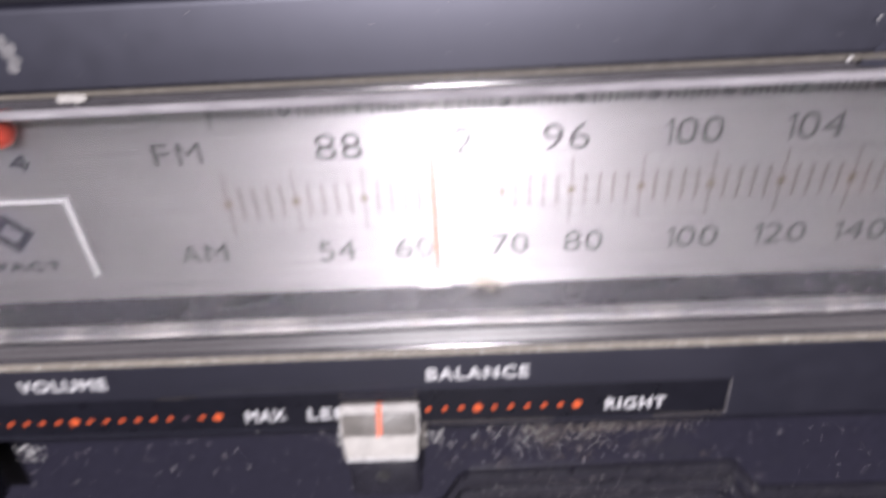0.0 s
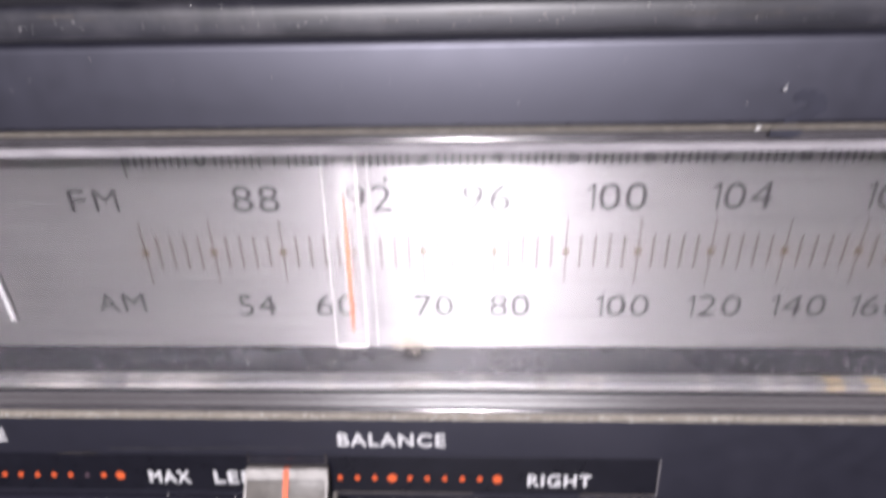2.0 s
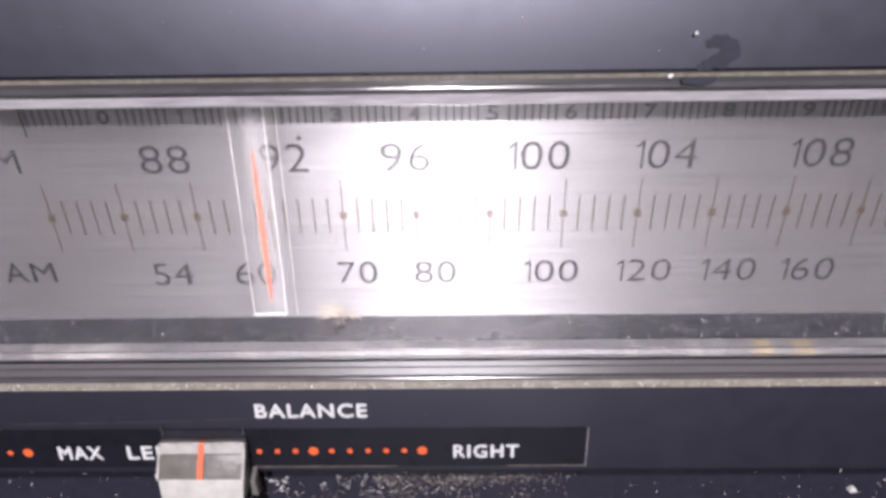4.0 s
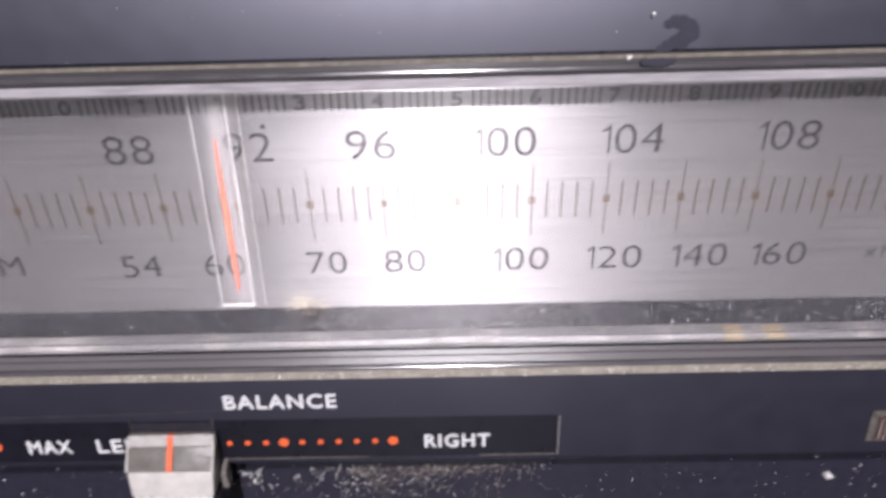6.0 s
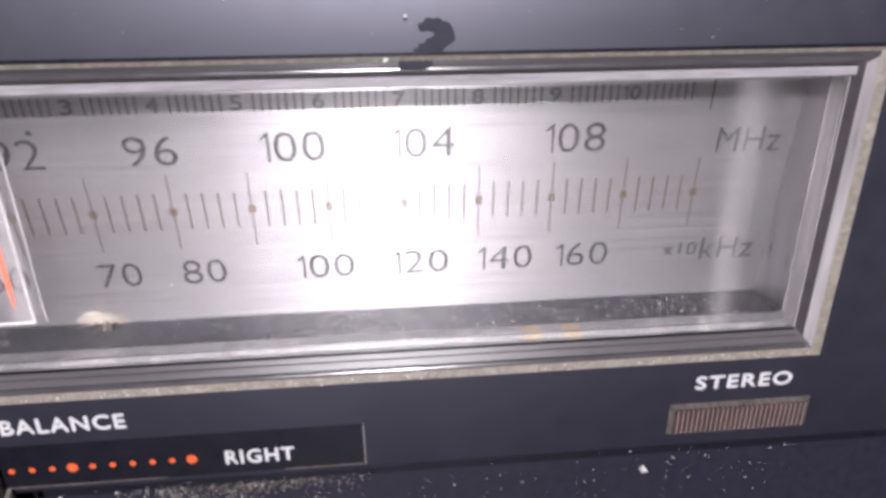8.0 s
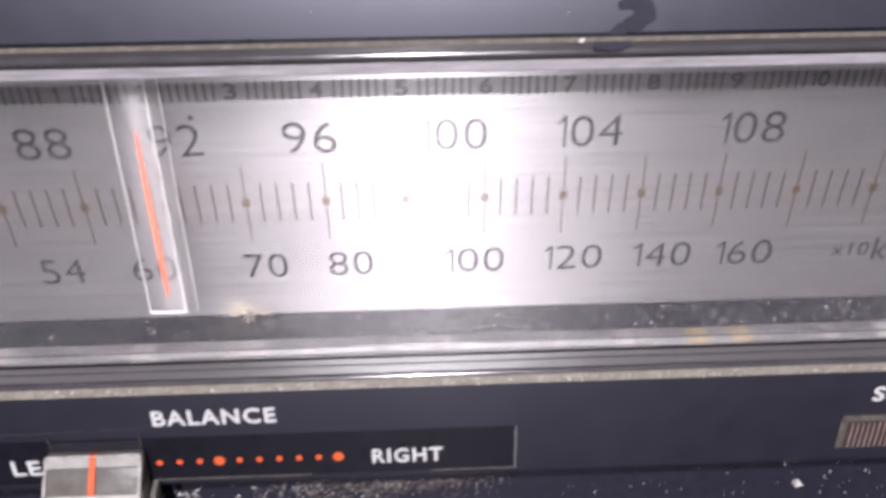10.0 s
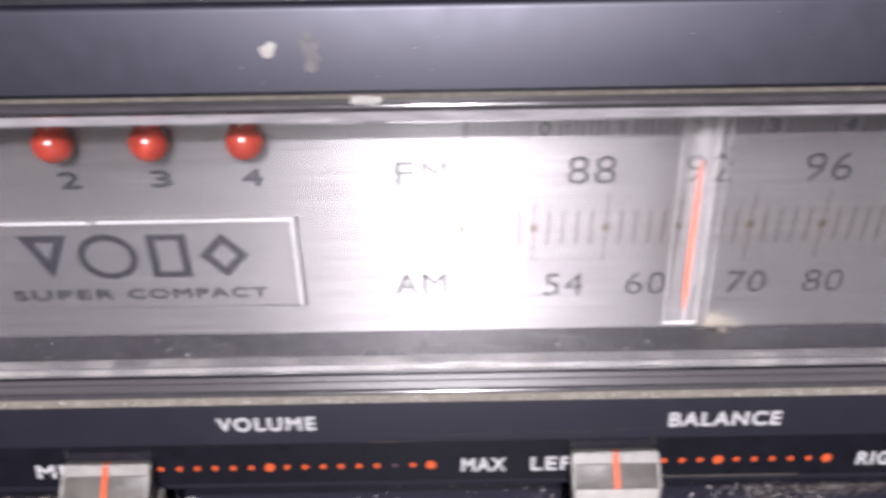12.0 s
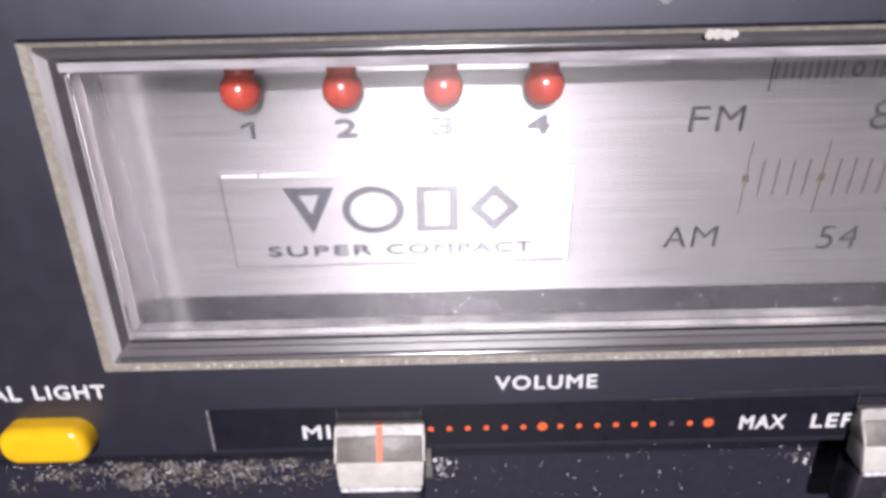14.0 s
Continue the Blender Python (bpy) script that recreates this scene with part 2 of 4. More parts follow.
M_PALEPATCH = material("pale_patch", (0.17, 0.163, 0.16), 0.4, 0, 220, 0.45, 0, 800, 0.6, stretch=(1, 0.2, 0.2))
M_TANPATCH = material("tan_patch", (0.20, 0.16, 0.10), 0.4, 0, 220, 0.35, 0, 800, 0.6, stretch=(1, 0.2, 0.2))
M_DARKLINE = material("dark_line", (0.075, 0.068, 0.075), 0.4, 0, 500, 0.2, 0, 800, 0.5)


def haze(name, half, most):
    """Cloudy clear plastic: clear at its sides, most cloudy along its middle; half its width in metres."""
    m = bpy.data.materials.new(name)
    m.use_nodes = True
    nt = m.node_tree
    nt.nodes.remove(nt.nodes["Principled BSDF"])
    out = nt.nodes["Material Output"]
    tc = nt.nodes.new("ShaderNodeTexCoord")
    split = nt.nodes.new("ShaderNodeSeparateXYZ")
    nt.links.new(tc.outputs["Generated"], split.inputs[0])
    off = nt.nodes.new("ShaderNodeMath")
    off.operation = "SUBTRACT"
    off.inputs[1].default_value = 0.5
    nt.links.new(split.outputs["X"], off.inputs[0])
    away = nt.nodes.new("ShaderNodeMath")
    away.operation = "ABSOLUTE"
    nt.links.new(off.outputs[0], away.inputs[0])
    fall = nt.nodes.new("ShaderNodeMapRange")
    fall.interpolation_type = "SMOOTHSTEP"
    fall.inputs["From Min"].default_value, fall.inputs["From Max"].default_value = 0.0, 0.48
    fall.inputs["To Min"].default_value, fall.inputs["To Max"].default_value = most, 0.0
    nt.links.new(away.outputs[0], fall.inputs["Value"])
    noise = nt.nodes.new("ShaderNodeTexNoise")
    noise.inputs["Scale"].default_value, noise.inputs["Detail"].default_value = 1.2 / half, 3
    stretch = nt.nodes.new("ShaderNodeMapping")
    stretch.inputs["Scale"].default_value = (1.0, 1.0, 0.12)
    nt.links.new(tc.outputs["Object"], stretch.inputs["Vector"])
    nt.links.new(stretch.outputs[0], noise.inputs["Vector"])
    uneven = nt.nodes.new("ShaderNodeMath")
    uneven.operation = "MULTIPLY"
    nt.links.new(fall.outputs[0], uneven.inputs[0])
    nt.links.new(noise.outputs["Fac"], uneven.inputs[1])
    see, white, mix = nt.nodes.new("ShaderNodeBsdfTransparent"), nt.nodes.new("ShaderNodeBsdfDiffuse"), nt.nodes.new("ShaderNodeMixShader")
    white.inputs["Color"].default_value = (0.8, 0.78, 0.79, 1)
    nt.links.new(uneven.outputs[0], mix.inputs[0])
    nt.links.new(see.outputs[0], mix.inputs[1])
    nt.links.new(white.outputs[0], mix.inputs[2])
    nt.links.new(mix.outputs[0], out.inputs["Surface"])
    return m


M_STREAK = haze("painted_light_streak", 0.004, 0.145)
M_ACRYL = haze("milky_acrylic", 0.004, 0.20)


def lacquer(name, amount):
    """Added clear glossy film, drawn along x: it shows what lies under it and glares where the torch mirrors."""
    m = bpy.data.materials.new(name)
    m.use_nodes = True
    nt = m.node_tree
    nt.nodes.remove(nt.nodes["Principled BSDF"])
    see, gloss, mix = nt.nodes.new("ShaderNodeBsdfTransparent"), nt.nodes.new("ShaderNodeBsdfAnisotropic"), nt.nodes.new("ShaderNodeMixShader")
    gloss.distribution = "BECKMANN"
    gloss.inputs["Roughness"].default_value, gloss.inputs["Anisotropy"].default_value = 0.385, -0.64
    tan = nt.nodes.new("ShaderNodeTangent")
    tan.direction_type, tan.uv_map = "UV_MAP", "brushing"
    nt.links.new(tan.outputs[0], gloss.inputs["Tangent"])
    mix.inputs[0].default_value = amount
    nt.links.new(see.outputs[0], mix.inputs[1])
    nt.links.new(gloss.outputs[0], mix.inputs[2])
    nt.links.new(mix.outputs[0], nt.nodes["Material Output"].inputs["Surface"])
    return m


M_GLARE = lacquer("clear_glare_film", 0.054)
M_POINTERLINE = material("white_pointer_line", (0.54, 0.52, 0.52), 0.3, 0, 500, 0.1)
M_RED = material("red_orange_line", (0.64, 0.125, 0.075), 0.4, 0, 900, 0.1)
M_LED = material("red_led", (0.25, 0.028, 0.017), 0.21, 0, 300, 0.15, 0, 800, 1.0)
M_YELLOW = material("amber_plastic", (0.80, 0.465, 0.012), 0.22, 0, 300, 0.12, 0, 800, 0.6)
M_LENS = material("brown_ribbed_lens", (0.040, 0.022, 0.022), 0.3, 0, 600, 0.25, 0, 800, 0.6)
M_STAIN = material("dark_stain", (0.033, 0.034, 0.051), 0.7, 0, 700, 0.2, spec=0.32)
M_DUST = material("pale_dust", (0.72, 0.705, 0.69), 0.8, 0, 3000, 0.4)
M_GRIT = material("brown_grit", (0.20, 0.168, 0.138), 0.7, 0, 2500, 0.6)
grit_nodes = M_GRIT.node_tree
grain_id = grit_nodes.nodes.new("ShaderNodeNewGeometry")
grain_ramp = grit_nodes.nodes.new("ShaderNodeValToRGB")
grain_ramp.color_ramp.elements[0].color, grain_ramp.color_ramp.elements[1].color = (0.045, 0.036, 0.034, 1), (0.42, 0.39, 0.36, 1)
middle = grain_ramp.color_ramp.elements.new(0.7)
middle.color = (0.15, 0.125, 0.11, 1)
grit_nodes.links.new(grain_id.outputs["Random Per Island"], grain_ramp.inputs[0])
grit_nodes.links.new(grain_ramp.outputs[0], grit_nodes.nodes["Principled BSDF"].inputs["Base Color"])
M_FIBRE = material("lint_fibre", (0.42, 0.38, 0.32), 0.7, 0, 900, 0.2)
M_WALL = material("dim_wall", (0.07, 0.07, 0.075), 0.9, 0, 6, 0.12)
M_FLOOR = material("dark_table_top", (0.035, 0.03, 0.028), 0.5, 0, 30, 0.25, 0.1, 200)

# ---- helpers of this scene: sizes in millimetres ----
MM = 0.001
BASE = Vector((-8.0, 190.0, 0.0))


def part(name, bm, mat, parent, label=""):
    """One mesh object from a bmesh given in millimetres of the world."""
    bmesh.ops.translate(bm, verts=bm.verts, vec=-BASE)
    bmesh.ops.scale(bm, verts=bm.verts, vec=(MM, MM, MM))
    me = bpy.data.meshes.new(name)
    bm.to_mesh(me)
    bm.free()
    me.materials.append(mat)
    ob = new(name, me)
    ob.parent = parent
    if label:
        tagged(ob, label)
    return ob


def smooth(ob, angle=40):
    ob.data.shade_smooth()
    ob.data.set_sharp_from_angle(angle=radians(angle))
    return ob


def box(x0, x1, y0, y1, z0, z1, bevel=0.0, segments=2):
    bm = bmesh.new()
    bmesh.ops.create_cube(bm, size=1.0)
    for v in bm.verts:
        v.co = Vector((x0 + (v.co.x + 0.5) * (x1 - x0), y0 + (v.co.y + 0.5) * (y1 - y0), z0 + (v.co.z + 0.5) * (z1 - z0)))
    if bevel:
        bmesh.ops.bevel(bm, geom=list(bm.edges), offset=bevel, segments=segments, profile=0.5, affect="EDGES")
    return bm


def plate_y(z):
    """The dial plate leans a little: its top is nearer."""
    return 87.4 + (130.0 - z) * 0.1


def panel(xs, zs, holes, y0, y1):
    """A board in the x-z plane with rectangular openings, y0 (front) to y1."""
    bm = bmesh.new()
    grid = {(i, k): bm.verts.new((x, y0, z)) for i, x in enumerate(xs) for k, z in enumerate(zs)}
    faces = [bm.faces.new((grid[i, k], grid[i + 1, k], grid[i + 1, k + 1], grid[i, k + 1]))
             for i in range(len(xs) - 1) for k in range(len(zs) - 1) if (i, k) not in holes]
    r = bmesh.ops.extrude_face_region(bm, geom=faces)
    bmesh.ops.translate(bm, verts=[g for g in r["geom"] if isinstance(g, bmesh.types.BMVert)], vec=(0, y1 - y0, 0))
    for v in list(bm.verts):
        if not v.link_faces:
            bm.verts.remove(v)
    bmesh.ops.recalc_face_normals(bm, faces=bm.faces)
    return bm


def frame_ring(outer, inner, y_out, y_in, depth):
    """A rectangular ring whose face slopes from y_out at its outer edge to y_in at its inner one."""
    bm = bmesh.new()

    def loop(r, y):
        x0, x1, z0, z1 = r
        return [bm.verts.new(p) for p in ((x0, y, z0), (x1, y, z0), (x1, y, z1), (x0, y, z1))]
    loops = [loop(outer, depth), loop(outer, y_out), loop(inner, y_in), loop(inner, depth)]
    for a, b in zip(loops, loops[1:] + loops[:1]):
        for i in range(4):
            bm.faces.new((a[i], a[(i + 1) % 4], b[(i + 1) % 4], b[i]))
    bmesh.ops.recalc_face_normals(bm, faces=bm.faces)
    return brushed(bm)


def brushed(bm):
    """Gives a mesh the map along which the sheet under it is brushed."""
    uv = bm.loops.layers.uv.new("brushing")
    for f in bm.faces:
        for l in f.loops:
            l[uv].uv = (l.vert.co.z * 0.01, l.vert.co.x * 0.01)
    return bm


def lettering(text, x0, x1, z0, z1, surface, lift=0.06, shear=0.0, weight=0.0, thick=0.03, bold=0.0):
    """Raised print of built-in letters that fills x0..x1, z0..z1 on a surface y(z)."""
    cu = bpy.data.curves.new("text", "FONT")
    cu.body, cu.size, cu.offset, cu.shear, cu.resolution_u, cu.space_character = text, 1.0, weight, shear, 4, 1.16 if bold else 1.06
    ob = bpy.data.objects.new("text", cu)
    me = bpy.data.meshes.new_from_object(ob)
    bm = bmesh.new()
    bm.from_mesh(me)
    bpy.data.objects.remove(ob)
    bpy.data.meshes.remove(me)
    xs, ys = [v.co.x for v in bm.verts], [v.co.y for v in bm.verts]
    a, b, c, d = min(xs), max(xs), min(ys), max(ys)
    for v in bm.verts:
        x = x0 + (v.co.x - a) / (b - a) * (x1 - x0)
        z = z0 + (v.co.y - c) / (d - c) * (z1 - z0)
        v.co = Vector((x, surface(z) - lift, z))
    r = bmesh.ops.extrude_face_region(bm, geom=list(bm.faces))
    bmesh.ops.translate(bm, verts=[g for g in r["geom"] if isinstance(g, bmesh.types.BMVert)], vec=(0, thick, 0))
    bmesh.ops.recalc_face_normals(bm, faces=bm.faces)
    if bold:
        whole = list(bm.verts) + list(bm.edges) + list(bm.faces)
        for n, (dx, dz) in enumerate(((-bold, 0), (bold, 0), (0, bold), (0, -bold))):
            c = bmesh.ops.duplicate(bm, geom=whole)
            bmesh.ops.translate(bm, verts=[g for g in c["geom"] if isinstance(g, bmesh.types.BMVert)], vec=(dx, -0.006 * (n + 1), dz))
    return brushed(bm)


def figure_one(a, b, z0, z1, w):
    """Corners of a one with a short flag: a to b wide, stroke w."""
    h = z1 - z0
    return [(b - w, z0), (b, z0), (b, z1), (b - 0.8 * w, z1), (a, z1 - 0.20 * h), (a, z1 - 0.20 * h - 0.9 * w), (b - w, z1 - 0.16 * h)]


def slab(points, surface, lift=0.06, thick=0.04):
    """A flat shape of (x, z) corners laid on a surface y(z)."""
    bm = bmesh.new()
    f = bm.faces.new([bm.verts.new((x, surface(z) - lift, z)) for x, z in points])
    r = bmesh.ops.extrude_face_region(bm, geom=[f])
    bmesh.ops.translate(bm, verts=[g for g in r["geom"] if isinstance(g, bmesh.types.BMVert)], vec=(0, thick, 0))
    bmesh.ops.recalc_face_normals(bm, faces=bm.faces)
    return brushed(bm)


def disc(x, z, radius, n=14):
    return [(x + radius * math.cos(2 * math.pi * i / n), z + radius * math.sin(2 * math.pi * i / n)) for i in range(n)]


def shared(name, ob, dx, dz, parent):
    """Another piece on the same mesh, moved by dx and dz millimetres."""
    o = new(name, ob.data)
    o.parent = parent
    o.location = (dx * MM, 0.0, dz * MM)
    return o


def flake(bm, at, size, rng):
    """A small irregular grain."""
    m = Euler((rng.uniform(0, 6), rng.uniform(0, 6), rng.uniform(0, 6))).to_matrix()
    s = Vector((size * rng.uniform(0.6, 1.4), size * rng.uniform(0.5, 1.0), size * rng.uniform(0.3, 0.7)))
    vs = [bm.verts.new(Vector(at) + m @ Vector((p[0] * s.x, p[1] * s.y, p[2] * s.z)))
          for p in ((1, 0, 0), (-1, 0.2, 0), (0, 1, 0), (0.1, -1, 0), (0, 0, 1), (0, 0, -1))]
    for i, j, k in ((0, 2, 4), (2, 1, 4), (1, 3, 4), (3, 0, 4), (2, 0, 5), (1, 2, 5), (3, 1, 5), (0, 3, 5)):
        bm.faces.new((vs[i], vs[j], vs[k]))


def rod(x0, x1, y, z, radius):
    bm = bmesh.new()
    bmesh.ops.create_cone(bm, cap_ends=True, segments=20, radius1=radius, radius2=radius, depth=x1 - x0,
                          matrix=Matrix.Translation(((x0 + x1) / 2, y, z)) @ Matrix.Rotation(radians(90), 4, "Y"))
    return bm


# ---- the room ----


def structure(name, x0, x1, y0, y1, z0, z1, mat, label):
    bm = box(x0, x1, y0, y1, z0, z1)
    me = bpy.data.meshes.new(name)
    bm.to_mesh(me)
    bm.free()
    me.materials.append(mat)
    return tagged(new(name, me), label, name.split("_")[0], kind="structure")


structure("floor", -2, 2, -4.0, 1.2, -0.1, 0.0, M_FLOOR, "dark plain surface that the stereo stands on")
structure("ceiling", -2, 2, -4.0, 1.2, 2.4, 2.5, M_WALL, "dim grey plain ceiling")
structure("wall_north", -2, 2, 1.2, 1.3, -0.1, 2.5, M_WALL, "dim grey plain wall behind the stereo")
structure("wall_south", -2, 2, -4.1, -4.0, -0.1, 2.5, M_WALL, "dim grey plain wall")
structure("wall_west", -2.1, -2, -4.1, 1.3, -0.1, 2.5, M_WALL, "dim grey plain wall")
structure("wall_east", 2, 2.1, -4.1, 1.3, -0.1, 2.5, M_WALL, "dim grey plain wall")

# ---- the stereo: body ----
stereo = tagged(new("compact_stereo"), "dusty dark blue-grey plastic compact stereo with a silver tuner dial", "stereo")
stereo.location = BASE * MM

BX0, BX1, BY, BZ0, BZ1 = -205.0, 190.0, 76.5, 85.6, 152.3      # face of the bezel
WX0, WX1, WZ0, WZ1 = -120.9, 105.6, 100.75, 142.2               # its window

bm = panel([BX0, WX0, WX1, BX1], [BZ0, WZ0, WZ1, BZ1], {(1, 1)}, BY, BY + 5.5)
edges = [e for e in bm.edges if all(abs(v.co.z - BZ1) < 1e-4 and abs(v.co.y - BY) < 1e-4 for v in e.verts)]
bmesh.ops.bevel(bm, geom=edges, offset=1.1, segments=4, profile=0.5, affect="EDGES")
edges = [e for e in bm.edges if all(abs(v.co.z - BZ0) < 1e-4 and abs(v.co.y - BY) < 1e-4 for v in e.verts)]
bmesh.ops.bevel(bm, geom=edges, offset=0.7, segments=4, profile=0.5, affect="EDGES")
bezel = smooth(part("bezel", bm, M_BEZEL, stereo, "blue-grey satin plastic front panel with white lettering"))

body = part("body", box(BX0 + 2, BX1 - 2, 96, 300, 0, 150.0, 1.5), M_TOP, stereo)
part("top_deck", box(BX0 + 1, BX1 - 1, 80.5, 112, 146.5, 151.2, 0.5), M_TOP, stereo, "dusty dark plastic top")
M_LID = material("smeared_lid_plastic", (0.020, 0.020, 0.030), 0.44, 0, 120, 0.5, 0.05, 900, 1.0, stretch=(0.5, 6, 9), stain=(0.062, 0.06, 0.072), stain_scale=95, stain_at=(0.5, 0.72))
lid = smooth(part("lid", box(BX0 + 6, BX1 - 6, 99.0, 298, 150.0, 156.0, 1.6, 3), M_LID, stereo, "grey plastic lid with smears along its front"))
lid_rng = random.Random(41)
for _ in range(16):
    x, z = lid_rng.uniform(-70, 120), lid_rng.uniform(152.4, 154.4)
    w, h = lid_rng.uniform(0.8, 4.0), lid_rng.uniform(0.06, 0.16)
    part("scuff", slab([(x - w, z), (x + w * 0.8, z + lid_rng.uniform(-0.1, 0.1)), (x + w, z + h), (x - w * 0.7, z + h * 1.2)], lambda q: 99.0, 0.03, 0.04), M_GRIME_GLINT, lid, "pale scuff on the lid")
lower = part("lower_panel", box(BX0 + 2, BX1 - 2, 81.6, 96, 0, 92), M_LOWER, stereo, "dark navy plastic lower front with dust")


def ridge(drop, inset):
    """One moulded ridge that steps up over the raised middle of the lower front."""
    top, bot = [], []
    path = [(-200, 61.6 - drop), (-7.0 + inset, 61.9 - drop), (-4.6 + inset, 63.2 - drop), (-1.4 + inset, 69.0 - drop), (0.4 + inset, 70.0 - drop),
            (46.6 - inset, 70.6 - drop), (48.2 - inset, 69.8 - drop), (52.0 - inset, 64.6 - drop), (54.0 - inset, 63.6 - drop), (185, 63.4 - drop)]
    bm = bmesh.new()
    rings = []
    for x, z in path:
        rings.append([bm.verts.new(p) for p in ((x, 82.0, z + 0.4), (x, 80.7, z + 0.1), (x, 80.2, z - 0.3), (x, 80.3, z - 2.5), (x, 82.0, z - 2.85))])
    for a, b in zip(rings, rings[1:]):
        for i in range(4):
            bm.faces.new((a[i], b[i], b[i + 1], a[i + 1]))
    for r in (rings[0], rings[-1]):
        bm.faces.new(r)
    bmesh.ops.recalc_face_normals(bm, faces=bm.faces)
    return bm


# Dark strip painted where the front panel's lip would cast its shadow.
part("lip_shadow", box(BX0 + 2, BX1 - 2, 81.5, 81.8, 80.35, 86.0), M_STRIP, lower, "dark strip painted as the shadow under the front panel")
M_RIDGE = material("dusty_ridge_plastic", (0.023, 0.022, 0.031), 0.30, 0, 700, 0.2, 0.1, 2000, 0.6, stain=(0.10, 0.094, 0.09), stain_scale=1300, stain_at=(0.57, 0.74))
for k in range(5):
    part("ridge", ridge(3.7 * k, 0.3 * k), M_RIDGE, lower, "moulded ridge with dust along it" if not k else "")

# ---- the recess behind the window ----
part("recess_floor", box(WX0 - 8.9, WX1 + 8.9, 82.2, 95, 101.5, 104.6), M_RECESS, stereo, "dark grey recess floor with dust")
part("recess_ceiling", box(WX0 - 8.9, WX1 + 8.9, 82.2, 95, 140.6, 143), M_RECESS, stereo)
part("recess_side", box(WX0 + 1.9, WX0 + 2.9, BY + 5.3, 92, 104.6, 140.6), M_MIRRORWALL, stereo, "polished clear side wall that mirrors the dial")
part("recess_side", box(WX1 - 2.9, WX1 - 1.9, BY + 5.3, 92, 104.6, 140.6), M_MIRRORWALL, stereo, "polished clear side wall that mirrors the dial")

# ---- the dial plate ----


def sheet(x0, x1, z0, z1, surface, lift, thick, bevel=0.0):
    """A metal sheet on a surface y(z), with a map along which it is brushed."""
    bm = box(x0, x1, 0, thick, z0, z1)
    if bevel:
        front = [e for e in bm.edges if all(abs(v.co.y) < 1e-5 for v in e.verts)]
        bmesh.ops.bevel(bm, geom=front, offset=bevel, segments=2, profile=0.5, affect="EDGES")
    brushed(bm)
    for v in bm.verts:
        v.co.y += surface(v.co.z) - lift
    return bm


plate = part("dial_plate", sheet(-129.5, 114.3, 104.5, 141.0, plate_y, 0, 1.5), M_PLATE, stereo, "brushed silver metal dial plate")

FM_ROW = (("88", -19.8, -13.1), ("92", -3.6, 2.9), ("96", 12.8, 19.4), ("100", 29.6, 38.2), ("104", 46.6, 55.2), ("108", 67.2, 75.8))
AM_ROW = (("54", -22.0, -16.2), ("60", -9.8, -3.8), ("70", 5.4, 11.2), ("80", 16.8, 22.8), ("100", 32.4, 40.8), ("120", 46.0, 54.4), ("140", 58.4, 66.8), ("160", 70.0, 78.2))
for row, z0, z1 in ((FM_ROW, 128.2, 132.2), (AM_ROW, 110.5, 114.2)):
    for text, a, b in row:
        if text[0] == "1":
            part("numeral", slab(figure_one(a + 0.35, a + 1.5, z0, z1, 0.36), plate_y), M_INK, plate)
            part("numeral", lettering(text[1:], a + 2.05, b, z0, z1, plate_y, weight=-0.008), M_INK, plate)
        else:
            part("numeral", lettering(text, a, b, z0, z1, plate_y, weight=-0.008), M_INK, plate)
for text, a, b, c, d in (("F", -43.4, -40.9, 128.4, 131.8), ("M", -39.8, -36.3, 128.4, 131.8), ("A", -44.1, -40.9, 111.2, 114.5), ("M", -40.1, -36.6, 111.2, 114.5),
                         ("MHz", 91.7, 100.9, 127.5, 131.0), ("x10", 86.7, 91.9, 111.4, 113.5), ("kHz", 92.6, 100.8, 110.7, 114.1)):
    part("lettering", lettering(text, a, b, c, d, plate_y, weight=-0.004), M_INK, plate)

S0, STEP = -34.35, 10.335
first = {}


def stroke(name, kind, x, z0, z1, w, mat):
    if kind not in first:
        first[kind] = (part(name, slab([(x - w / 2, z0), (x + w / 2, z0), (x + w / 2, z1), (x - w / 2, z1)], plate_y), mat, plate), x)
    else:
        ob, x_first = first[kind]
        shared(name, ob, x - x_first, 0, plate)


for i in range(13):
    x = S0 + STEP * i
    stroke("tick", "long", x, 116.2, 126.9, 0.20, M_TICK)
    stroke("scale_dot", "dot", x, 121.1, 122.2, 1.0, M_DOT)
    for k in range(1, 5):
        if i < 12:
            stroke("tick", "minor", x + STEP * k / 5, 119.0, 124.3, 0.27, M_TICK)

# logging scale along the top
for i in range(0, 120):
    x = -33.4 + 1.02 * i
    if i < 9 or ((i - 10) % 10 and (i - 10) % 10 not in (1, 9)):
        stroke("log_tick", "log", x, 135.0, 137.2, 0.30, M_LOG)
for x in (-34.0, 89.8):
    stroke("log_tick", "log_end", x, 133.6, 139.5, 0.28, M_INK)
for i in range(11):
    x = -23.2 + 10.18 * i
    w = 0.3 if i == 1 else 0.75 if i < 10 else 1.5
    if i == 1:
        part("numeral", slab(figure_one(x - 0.45, x + 0.25, 135.2, 137.0, 0.3), plate_y), M_LOG, plate)
    elif i == 10:
        part("numeral", slab(figure_one(x - 1.2, x - 0.5, 135.2, 137.0, 0.3), plate_y), M_LOG, plate)
        part("numeral", lettering("0", x - 0.2, x + 1.2, 135.2, 137.0, plate_y, bold=0.07), M_LOG, plate)
    else:
        part("numeral", lettering(str(i), x - w, x + w, 135.2, 137.0, plate_y, bold=0.07), M_LOG, plate)

